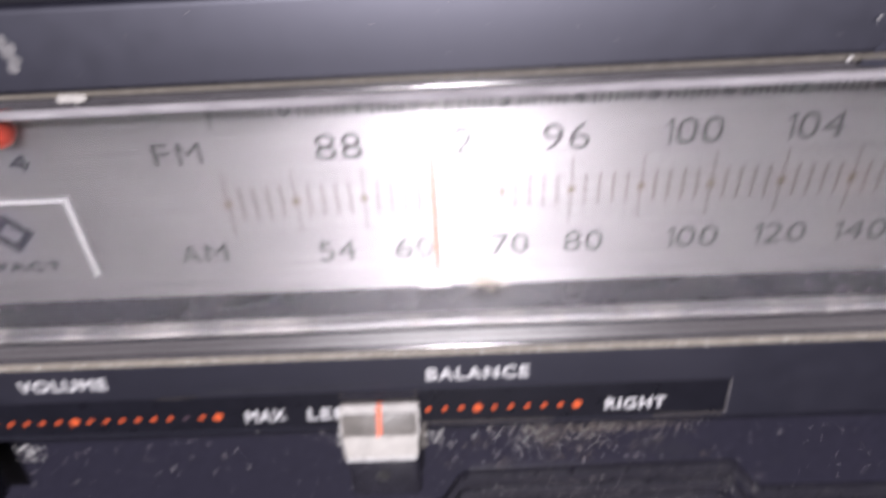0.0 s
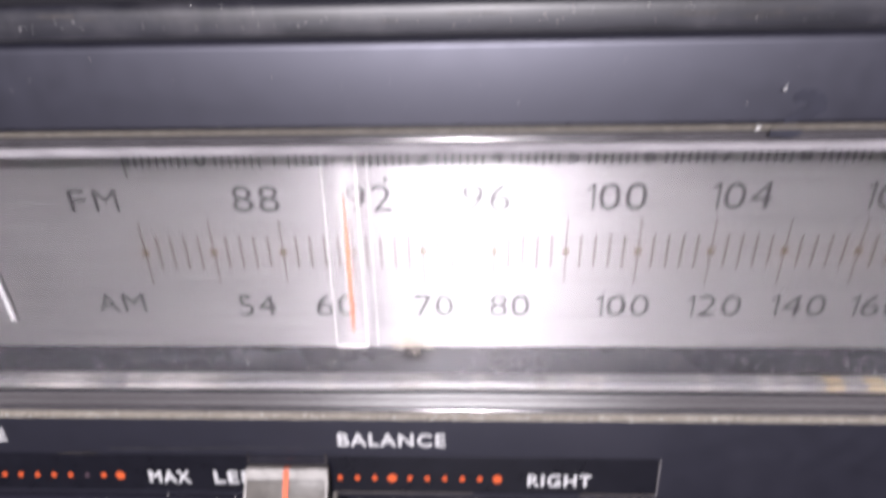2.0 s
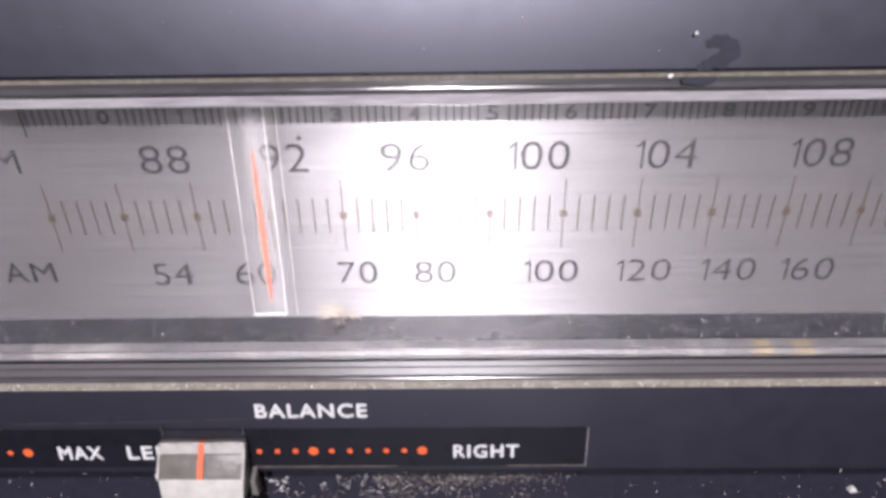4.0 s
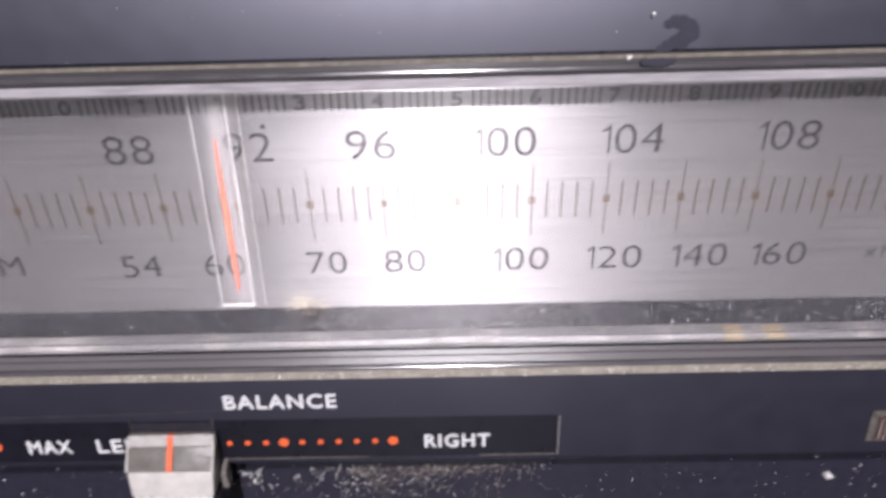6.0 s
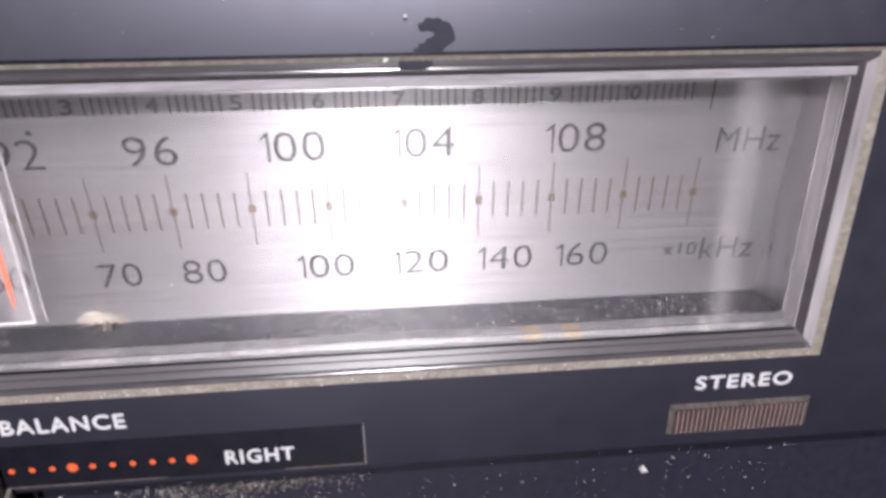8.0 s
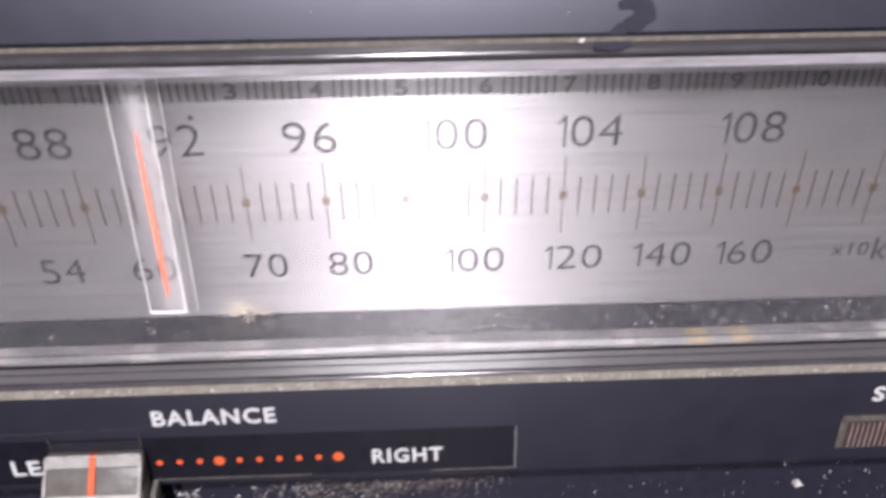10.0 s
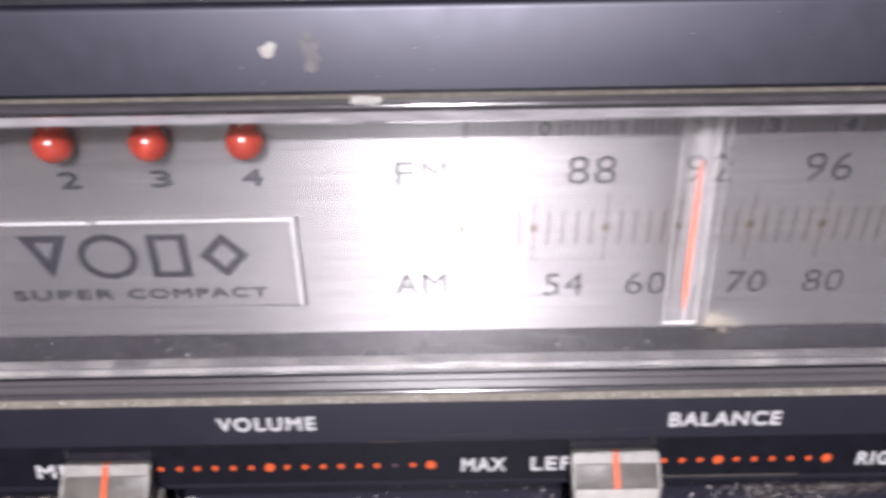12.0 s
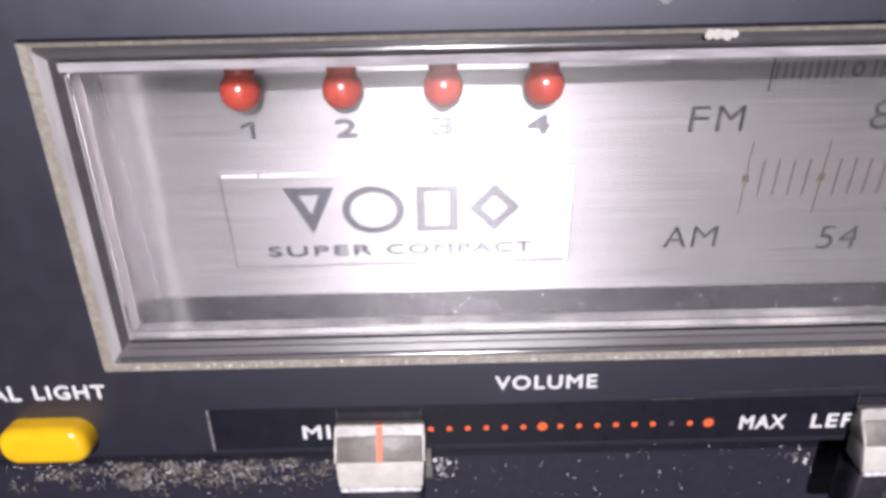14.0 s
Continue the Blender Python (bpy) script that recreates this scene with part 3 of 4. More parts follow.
# badge with a plain device
badge = smooth(part("badge", sheet(-105.9, -57.7, 109.6, 124.4, plate_y, 0.75, 0.8, 0.55), M_BADGE, stereo, "raised brushed silver name badge"), 20)


def badge_y(z):
    return plate_y(z) - 0.75


# Highlights of the bevel, painted as bright strips along top and right.
for points, mat in (([(-105.3, 123.6), (-58.3, 123.6), (-58.3, 124.05), (-105.3, 124.05)], M_HIGHLIGHT), ([(-58.45, 109.9), (-57.95, 109.9), (-57.95, 124.05), (-58.45, 124.05)], M_HIGHLIGHT)):
    part("edge", slab(points, badge_y, 0.03, 0.08), mat, badge, "highlight painted along the bevelled edge")


def outlined(outer, inner):
    """A flat outlined shape on the badge, of equally many outer and inner (x, z) corners."""
    bm = bmesh.new()
    a, b = ([bm.verts.new((x, badge_y(z) - 0.06, z)) for x, z in ring] for ring in (outer, inner))
    for i in range(len(a)):
        bm.faces.new((a[i], a[(i + 1) % len(a)], b[(i + 1) % len(a)], b[i]))
    r = bmesh.ops.extrude_face_region(bm, geom=list(bm.faces))
    bmesh.ops.translate(bm, verts=[g for g in r["geom"] if isinstance(g, bmesh.types.BMVert)], vec=(0, 0.04, 0))
    bmesh.ops.recalc_face_normals(bm, faces=bm.faces)
    return brushed(bm)


def oval(rx, rz):
    return [(-85.3 + rx * math.cos(2 * math.pi * i / 40), 118.45 + rz * math.sin(2 * math.pi * i / 40)) for i in range(40)]


part("device", outlined([(-97.4, 122.0), (-90.4, 122.0), (-93.9, 115.0)], [(-95.3, 120.9), (-92.5, 120.9), (-93.9, 118.0)]), M_LOGO, badge, "outlined triangle")
part("device", outlined(oval(4.3, 3.6), oval(3.2, 2.6)), M_LOGO, badge, "outlined ring")
part("device", outlined([(-79.4, 115.0), (-73.6, 115.0), (-73.6, 121.9), (-79.4, 121.9)], [(-78.1, 116.0), (-74.9, 116.0), (-74.9, 120.9), (-78.1, 120.9)]), M_LOGO, badge, "outlined block")
part("device", outlined([(-68.6, 122.0), (-72.2, 118.45), (-68.6, 114.9), (-65.0, 118.45)], [(-68.6, 120.3), (-70.4, 118.45), (-68.6, 116.6), (-66.8, 118.45)]), M_LOGO, badge, "outlined diamond")
part("lettering", lettering("SUPER", -100.6, -85.9, 111.5, 113.1, badge_y, bold=0.09), M_LOGO, badge)
part("lettering", lettering("COMPACT", -83.8, -63.2, 111.5, 113.1, badge_y, bold=0.09), M_LOGO, badge)

# Added film: its glare washes out the print as bloom would.
for over, mount, x0, x1, z0, z1 in ((plate_y, plate, -129.3, 114.1, 104.7, 140.8), (badge_y, badge, -105.2, -58.5, 110.3, 123.5)):
    bm = bmesh.new()
    bm.faces.new([bm.verts.new((x, over(z) - 0.14, z)) for x, z in ((x0, z0), (x1, z0), (x1, z1), (x0, z1))])
    film = part("lacquer", brushed(bm), M_GLARE, mount, "clear film added for the glare over the print")
    film.visible_shadow = False

# ---- indicator lamps ----


def led(x, z):
    bm = bmesh.new()
    bmesh.ops.create_uvsphere(bm, u_segments=24, v_segments=14, radius=2.5)
    for v in bm.verts:
        if v.co.y > 0:
            v.co.y *= 0.9
        v.co += Vector((x, 85.2, z))
    ob = smooth(part("led", bm, M_LED, stereo, "unlit red dome indicator lamp"), 80)
    # Added red stub: stands in for the lamp's reflection above it.
    lamp_reflection = bmesh.new()
    bmesh.ops.create_cone(lamp_reflection, cap_ends=True, segments=20, radius1=1.75, radius2=2.0, depth=4.4, matrix=Matrix.Translation((x, 85.6, z + 3.1)))
    smooth(part("lamp_reflection", lamp_reflection, M_LED, ob, "red stub standing in for the lamp's reflection"), 50)
    return ob


for i, x in enumerate((-100.4, -87.85, -75.35, -62.85)):
    led(x, 135.3)
    if i == 0:
        part("numeral", slab(figure_one(x - 1.3, x + 0.5, 128.8, 131.1, 0.62), plate_y), M_LOGO, plate)
    else:
        part("numeral", lettering(str(i + 1), x - 1.6, x + 1.2, 128.8, 131.1, plate_y, bold=0.14), M_LOGO, plate)

# ---- tuning pointer ----
pointer = part("tuning_pointer", box(-5.9, 0.6, 83.5, 84.7, 108.6, 140.4, 0.15), M_ACRYL, stereo, "clear plastic tuning pointer with a red line")
pointer.visible_shadow = False
# The strip at 0.30 stands in for a reflected edge line.
for x, w in ((-5.8, 0.13), (-1.25, 0.17), (0.30, 0.10)):
    part("edge", box(x - w / 2, x + w / 2, 83.25, 83.6, 108.7, 140.2, 0.05, 1), M_POINTERLINE, pointer)
part("edge", box(-5.8, -1.2, 83.25, 83.6, 108.5, 108.78, 0.05, 1), M_POINTERLINE, pointer)
part("hair_line", slab([(-3.22, 111.0), (-3.04, 111.0), (-2.86, 114.0), (-2.82, 122.0), (-2.92, 128.0), (-3.05, 132.3), (-3.21, 132.3), (-3.34, 128.0), (-3.44, 122.0), (-3.40, 114.0)], lambda z: 83.4, 0.15, 0.2), M_RED, pointer, "red-orange line")

# ---- window cover ----
rim = part("window_rim", frame_ring((WX0, WX1, WZ0, WZ1), (WX0 + 1.5, WX1 - 1.5, WZ0 + 1.1, WZ1 - 0.45), BY - 0.7, BY - 0.5, BY + 3), M_RIM, stereo, "grimy tan edge of the clear window")
rim.visible_shadow = False
bevel_ring = part("window_bevel", frame_ring((WX0 + 1.5, WX1 - 1.5, WZ0 + 1.1, WZ1 - 0.45), (WX0 + 2.9, WX1 - 2.9, WZ0 + 3.3, WZ1 - 2.2), BY - 0.5, BY + 1.3, BY + 3), M_DRAWN, stereo, "glossy clear-grey sloping edge of the window")
bevel_ring.visible_shadow = False


def facet(a, ya, b, yb, lift):
    """A thin upright face of the window's side, from (a, ya) to (b, yb) in plan."""
    bm = bmesh.new()
    sa, sb = (1.2 + (y - BY + 0.6) * 1.2 for y in (ya, yb))
    f = bm.faces.new([bm.verts.new(p) for p in ((a, ya - lift, WZ0 + sa), (b, yb - lift, WZ0 + sb), (b, yb - lift, WZ1 - sb * 0.75), (a, ya - lift, WZ1 - sa * 0.75))])
    r = bmesh.ops.extrude_face_region(bm, geom=[f])
    bmesh.ops.translate(bm, verts=[g for g in r["geom"] if isinstance(g, bmesh.types.BMVert)], vec=(0, 0.08, 0))
    bmesh.ops.recalc_face_normals(bm, faces=bm.faces)
    return bm


# Side facets painted paler than the rest of the bevel, as if lit.
for x, d in ((WX0, 1), (WX1, -1)):
    part("side_facet", facet(x + 1.45 * d, BY - 0.55, x + 2.3 * d, BY + 0.5, 0.1), M_LITSIDE, bevel_ring, "polished side facet, painted pale as if lit").visible_shadow = False
    part("side_strip", facet(x + 2.32 * d, BY + 0.5, x + 3.2 * d, BY + 1.3, 0.1), M_DARKLINE, bevel_ring, "dark strip beside the window").visible_shadow = False
bm = box(WX0 + 2.4, WX1 - 2.4, BY + 1.5, BY + 3.1, WZ0 + 2.3, WZ1 - 1.6)
front = [e for e in bm.edges if all(abs(v.co.y - BY - 1.5) < 1e-4 for v in e.verts)]
bmesh.ops.bevel(bm, geom=front, offset=1.3, segments=1, affect="EDGES")
pane = part("window_pane", bm, M_PANE, stereo, "clear plastic dial window")
pane.visible_shadow = False
# Pale strip painted for the dial's light refracted along the window's top edge.
part("pane_edge", box(WX0 + 3.0, WX1 - 3.0, BY + 0.7, BY + 1.36, 138.85, 139.95, 0.15), M_REFRACTION, pane, "window's top edge, painted pale for the light it refracts")
# Pale colour stands in for the dial mirrored in the clear flange.
for x in (WX0 + 2.95, WX1 - 3.35):
    part("flange", box(x, x + 0.4, BY + 1.45, BY + 5.2, 104.0, 138.6, 0.1), M_FLANGE, pane, "clear side flange of the window, painted pale for the mirrored dial").visible_shadow = False
# Painted reflections: pale cloudy strips stand in for light streaks near the window's ends.
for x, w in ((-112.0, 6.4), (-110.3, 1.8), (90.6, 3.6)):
    part("light_streak", box(x - w, x + w, BY + 1.44 - 0.02 * w / 3.6, BY + 1.46, 104.6, 138.5), M_STREAK, pane, "faint upright streak of reflected light, painted as cloudiness").visible_shadow = False

part("seam", box(WX0 - 0.2, WX1 + 0.2, BY - 0.03, BY + 0.2, WZ1 + 0.02, WZ1 + 0.4), M_STRIP, bezel, "dark seam over the window")
smooth(part("window_lip", rod(WX0 + 2.4, WX1 - 2.4, BY - 0.25, WZ0 + 1.45, 0.42), M_LIP, stereo, "rounded glossy lip along the window's foot"))
smooth(part("window_lip", rod(WX0 + 3.2, WX1 - 3.2, BY + 0.1, 140.75, 0.42), M_LIP, stereo, "rounded glossy lip of the window"))
foot = part("window_foot", brushed(box(WX0 + 3.0, WX1 - 3.0, 79.75, 82.18, 103.2, 104.85, 0.12)), M_FOOT, stereo, "polished clear foot of the window with pale and tan patches")

# Pale and tan patches of uneven width along the foot.
patch_rng = random.Random(17)
smears = [(-113, -93, 0), (-88, -84, 0), (-79, -70, 0), (-61, -58, 0), (-52, -41, 0), (-36.8, -21.7, 0), (-8, -5, 0), (2.5, 9.6, 0), (14, 16, 0), (23, 26, 0), (28.5, 33, 0),
          (46.2, 47.8, 0), (54.6, 56.6, 0), (58, 60.2, 0), (63.8, 66.4, 1), (69.4, 72.0, 1), (82, 84.5, 0), (89, 90.5, 0), (95, 98, 0)]
for a, b, tan in smears:
    lean, low = patch_rng.uniform(-0.5, 0.8), patch_rng.uniform(103.25, 103.5)
    part("foot_patch", slab([(a + lean, low), (b + lean, low + patch_rng.uniform(-0.1, 0.2)), (b, 104.66), (a, 104.66)], lambda z: 79.75, 0.03, 0.04), M_TANPATCH if tan else M_PALEPATCH, foot, "tan patch" if tan else "pale patch")
    part("foot_patch", box(a + 0.1, b + 0.1, 79.9, 82.1 - patch_rng.uniform(0, 0.5), 104.84, 104.875), M_TANPATCH if tan else M_PALEPATCH, foot)
smooth(part("foot_edge", rod(WX0 + 3.1, WX1 - 3.1, 79.85, 104.80, 0.11), M_LIP, stereo, "rounded edge of the window foot"))

part("seam_line", box(WX0 + 3.2, WX1 - 3.2, BY + 0.55, BY + 0.95, 103.26, 103.38, 0.04, 1), M_DARKLINE, stereo, "thin dark line along the window's sloping edge")
part("gasket", box(WX0 + 3.2, WX1 - 3.2, BY + 1.1, BY + 1.45, 103.95, 104.22, 0.05, 1), M_STRIP, stereo, "thin dark seam under the window")

# ---- black strip with the slider scales ----


def strip_y(z):
    return BY - 0.25


def bezel_y(z):
    return BY


strip = part("label_strip", box(-108.6, 41.2, BY - 0.25, BY + 0.3, 86.9, 93.7, 0.1, 1), M_STRIP, stereo, "glossy black strip with white words and orange dots")
part("edge", box(-108.9, -108.55, BY - 0.3, BY + 0.2, 86.9, 93.7), M_BEVEL, strip)
part("edge", box(41.15, 41.4, BY - 0.3, BY + 0.2, 86.9, 93.7), M_BEVEL, strip)
for text, a, b in (("MIN", -95.9, -88.9), ("MAX", -34.8, -28.6), ("LEFT", -24.8, -16.6), ("RIGHT", 22.3, 31.5)):
    part("lettering", lettering(text, a, b, 88.6, 90.8, strip_y, bold=0.10), M_WHITE, strip)
dot = part("scale_dot", slab(disc(-78.1, 89.8, 0.42), strip_y), M_ORANGE, strip)
for i in range(1, 15):
    if i not in (6, 13):
        shared("scale_dot", dot, 2.587 * i, 0, strip)
part("scale_dot", slab(disc(-78.1 + 2.587 * 13, 89.8, 0.38), strip_y), M_DIM, strip, "worn-off dot")
big = part("scale_dot", slab(disc(-62.5, 89.8, 0.72), strip_y), M_ORANGE, strip)
shared("scale_dot", big, 23.2, 0, strip)
shared("scale_dot", big, 64.6, 0.05, strip)
shared("scale_dot", big, 80.25, 0.05, strip)
for i in range(10):
    if i not in (3, 9):
        shared("scale_dot", dot, 72.4 + 2.61 * i, 0.05, strip)

for text, a, b, c, d in (("VOLUME", -69.1, -55.4, 96.0, 98.1), ("BALANCE", -5.5, 10.1, 95.6, 97.8), ("STEREO", 88.5, 102.7, 95.7, 97.8), ("LIGHT", -131.6, -122.0, 96.1, 98.2), ("DIAL", -141.2, -133.6, 96.0, 98.3)):
    part("lettering", lettering(text, a, b, c, d, bezel_y, bold=0.11), M_WHITE, bezel)

# ---- sliders, button and lens ----


def prism(x, profile, bevel):
    """Upright profile of (half-width, y, z) corners, mirrored about x."""
    bm = bmesh.new()
    left = [bm.verts.new((x - w, y, z)) for w, y, z in profile]
    right = [bm.verts.new((x + w, y, z)) for w, y, z in profile]
    n = len(profile)
    bm.faces.new(left)
    bm.faces.new(right[::-1])
    for i in range(n):
        bm.faces.new((left[i], right[i], right[(i + 1) % n], left[(i + 1) % n]))
    bmesh.ops.recalc_face_normals(bm, faces=bm.faces)
    bmesh.ops.bevel(bm, geom=list(bm.edges), offset=bevel, segments=2, profile=0.5, affect="EDGES")
    return bm


def slider(x):
    """Clear block whose face slopes out to a kink, with a whitish scuffed lower front and an orange line."""
    knob = smooth(part("slider_knob", prism(x, [(6.15, 76.2, 92.4), (6.15, 75.0, 92.4), (6.3, 74.3, 91.0), (6.2, 72.5, 88.05), (6.1, 76.2, 87.9)], 0.3), M_FROST, stereo, "clear scuffed plastic slider knob with an orange line"))
    smooth(part("front_face", prism(x, [(6.05, 72.55, 88.0), (5.8, 71.95, 84.3), (5.65, 72.5, 83.6), (5.65, 76.2, 84.3), (5.9, 76.2, 87.85)], 0.25), M_MILK, knob, "whitish scuffed lower front"))
    bm = bmesh.new()
    rows = [(75.6, 92.44), (75.0, 92.46), (74.22, 91.03), (72.45, 88.2)]
    v = [[bm.verts.new((x + dx, y - 0.13, z + 0.05)) for dx in (-0.42, 0.42)] for y, z in rows]
    for a, b in zip(v, v[1:]):
        bm.faces.new((a[0], a[1], b[1], b[0]))
    r = bmesh.ops.extrude_face_region(bm, geom=list(bm.faces))
    bmesh.ops.translate(bm, verts=[g for g in r["geom"] if isinstance(g, bmesh.types.BMVert)], vec=(0, 0.06, -0.03))
    bmesh.ops.recalc_face_normals(bm, faces=bm.faces)
    part("marker_line", bm, M_ORANGE, knob, "orange line")
    bm = bmesh.new()
    cols = [-5.9, -4.3, -2.6, -0.9, 0.9, 2.4, 4.1, 5.9]
    uneven = random.Random(int(x * 10))
    top = [bm.verts.new((x + c, 74.98, 92.48 + uneven.uniform(-0.12, 0.12))) for c in cols]
    foot_row = [bm.verts.new((x + c * 1.02, 74.25, 91.0 + uneven.uniform(-0.06, 0.06))) for c in cols]
    for i in range(len(cols) - 1):
        bm.faces.new((top[i], top[i + 1], foot_row[i + 1], foot_row[i]))
    r = bmesh.ops.extrude_face_region(bm, geom=list(bm.faces))
    bmesh.ops.translate(bm, verts=[g for g in r["geom"] if isinstance(g, bmesh.types.BMVert)], vec=(0, 0.08, -0.04))
    bmesh.ops.recalc_face_normals(bm, faces=bm.faces)
    part("worn_facet", bm, M_FACET, knob, "pale worn upper facet")
    part("crease", box(x - 5.6, x + 5.6, 74.25, 74.5, 90.85, 91.1), M_BEVEL, knob)
    for dx in (-6.0, 6.0):
        bm = bmesh.new()
        path = [(75.0, 92.35), (74.25, 91.0), (72.48, 88.15)]
        rings = [[bm.verts.new((x + dx * (1.0 if k else 0.985) + ox, y - 0.07, z + 0.05)) for ox in (-0.17, 0.17)] for k, (y, z) in enumerate(path)]
        for a, b in zip(rings, rings[1:]):
            bm.faces.new((a[0], a[1], b[1], b[0]))
        r = bmesh.ops.extrude_face_region(bm, geom=list(bm.faces))
        bmesh.ops.translate(bm, verts=[g for g in r["geom"] if isinstance(g, bmesh.types.BMVert)], vec=(0, 0.12, -0.05))
        bmesh.ops.recalc_face_normals(bm, faces=bm.faces)
        part("pale_edge", bm, M_SCUFF, knob)
    part("pale_edge", box(x - 5.9, x + 5.9, 74.8, 75.2, 92.22, 92.5, 0.1), M_SCUFF, knob, "scuffed pale upper edge")
    # Glints along the knob's lower edge, painted in a pale speckled colour.
    part("pale_edge", box(x - 5.55, x + 5.55, 71.8, 72.35, 83.5, 84.1, 0.15), M_GLINT, knob, "lower edge with its glints painted pale")
    smooth(part("underside", box(x - 5.8, x + 5.8, 72.7, 77.5, 74.2, 83.7, 1.0, 3), M_CARRIAGE, knob, "black block under the knob with a grey spot"))
    part("grey_spot", slab(disc(x - 0.2, 79.4, 1.2), lambda z: 72.7, 0.03, 0.04), M_WORN, knob, "grey spot")
    smooth(part("clip", prism(x + 6.6, [(0.35, 76.2, 87.2), (0.35, 74.2, 86.0), (0.5, 74.6, 83.2), (0.4, 76.2, 83.4)], 0.1), M_FROST, knob, "small clear side clip"))
    part("carriage", box(x - 5.9, x + 5.7, BY - 0.34, BY - 0.2, 87.0, 93.6), M_CARRIAGE, knob)
    # Pale strips painted for the glints along the carriage's edges.
    for dx in (-5.9, 5.7):
        part("carriage_edge", box(x + dx - 0.05, x + dx + 0.05, BY - 0.4, BY - 0.2, 92.6, 94.4), M_GRIME_GLINT, knob)
    return knob


slider(-85.1).location.z -= 0.7 * MM
slider(-13.25)

bm = box(-136.9, -124.7, 73.4, 77.0, 87.2, 93.0)
bmesh.ops.bevel(bm, geom=[e for e in bm.edges if abs(e.verts[0].co.y - e.verts[1].co.y) > 1], offset=2.6, segments=8, profile=0.5, affect="EDGES")
bmesh.ops.bevel(bm, geom=[e for e in bm.edges if all(abs(v.co.y - 73.4) < 1e-4 for v in e.verts)], offset=1.3, segments=4, profile=0.5, affect="EDGES")
smooth(part("push_button", bm, M_YELLOW, stereo, "amber yellow rounded dial light button"))

lens = part("stereo_lens", box(85.5, 105.7, BY - 0.5, BY + 0.5, 88.6, 93.0, 0.3), M_LENS, stereo, "brown-grey ribbed indicator lens with a grimy edge")
bm = bmesh.new()
for i in range(27):
    x = 85.95 + i * 0.73
    v = [bm.verts.new(p) for p in ((x, BY - 0.45, 88.9), (x + 0.06, BY - 1.0, 88.9), (x + 0.22, BY - 1.0, 88.9), (x + 0.30, BY - 0.45, 88.9),
                                   (x, BY - 0.45, 92.8), (x + 0.06, BY - 1.0, 92.8), (x + 0.22, BY - 1.0, 92.8), (x + 0.30, BY - 0.45, 92.8))]
    for f in ((0, 1, 5, 4), (1, 2, 6, 5), (2, 3, 7, 6), (0, 3, 2, 1), (4, 5, 6, 7)):
        bm.faces.new([v[k] for k in f])
bmesh.ops.recalc_face_normals(bm, faces=bm.faces)
part("ribs", bm, material("lens_ribs", (0.31, 0.235, 0.225), 0.3, 0, 600, 0.2, 0, 800, 0.7), lens)
part("lens_edge", frame_ring((85.0, 106.2, 88.2, 93.4), (85.7, 105.5, 88.8, 92.9), BY - 0.15, BY - 0.6, BY + 0.2), M_GRIME_GLINT, lens, "grimy pale edge")

# ---- stain, dirt, lint ----
rng = random.Random(4)


def blot(circles, surface, lift):
    """A stain of overlapping uneven drops."""
    bm = bmesh.new()
    for n, (x, z, r) in enumerate(circles):
        rim_points = [(x + r * (1 + 0.12 * math.sin(3 * a + n) + rng.uniform(-0.06, 0.06)) * math.cos(a), z + r * (1 + 0.12 * math.cos(2 * a + n)) * math.sin(a)) for a in [2 * math.pi * i / 22 for i in range(22)]]
        centre = bm.verts.new((x, surface(z) - lift - 0.008 * n - 0.02, z))
        edge = [bm.verts.new((px, surface(pz) - lift - 0.008 * n, pz)) for px, pz in rim_points]
        for i in range(22):
            bm.faces.new((edge[i], edge[(i + 1) % 22], centre))
    bmesh.ops.recalc_face_normals(bm, faces=bm.faces)
    return bm


part("stain", blot([(50.75, 145.2, 0.55), (51.5, 145.45, 0.75), (52.4, 145.25, 0.85), (53.2, 144.75, 0.9), (53.4, 144.25, 0.9), (52.7, 143.9, 1.0), (51.8, 143.4, 0.85), (50.8, 142.95, 0.65), (50.0, 142.65, 0.4), (52.4, 143.1, 0.6)], bezel_y, 0.06), M_STAIN, bezel, "dark dried stain")
part("stain", blot([(48.9, 141.35, 0.5), (49.6, 141.3, 0.55), (50.3, 141.3, 0.5), (48.3, 141.4, 0.4), (50.9, 141.4, 0.4), (51.4, 141.45, 0.3)], bezel_y, 0.85), M_STAIN, rim)
part("bright_speck", blot([(46.5, 141.9, 0.24), (46.7, 142.0, 0.18), (48.8, 146.4, 0.17)], bezel_y, 0.9), M_DUST, rim, "bright specks on the window edge")
part("stain", blot([(-56.5, 147.0, 0.8), (-56.0, 147.6, 0.5)], bezel_y, 0.06), M_MILK, bezel, "white paint fleck")
M_SMUDGE = material("faint_smudge", (0.19, 0.186, 0.195), 0.6, 0, 500, 0.5)
part("stain", blot([(-52.3, 147.9, 0.55), (-51.9, 147.0, 0.8), (-51.4, 146.2, 0.8), (-51.7, 145.4, 0.7), (-52.0, 148.5, 0.6), (-51.2, 147.6, 0.6)], bezel_y, 0.05), M_SMUDGE, bezel, "faint grey smudge")
part("stain", blot([(-46.0, 141.6, 0.6), (-45.0, 141.5, 0.6), (-44.2, 141.6, 0.4), (-46.9, 141.6, 0.5)], bezel_y, 0.85), M_MILK, rim)


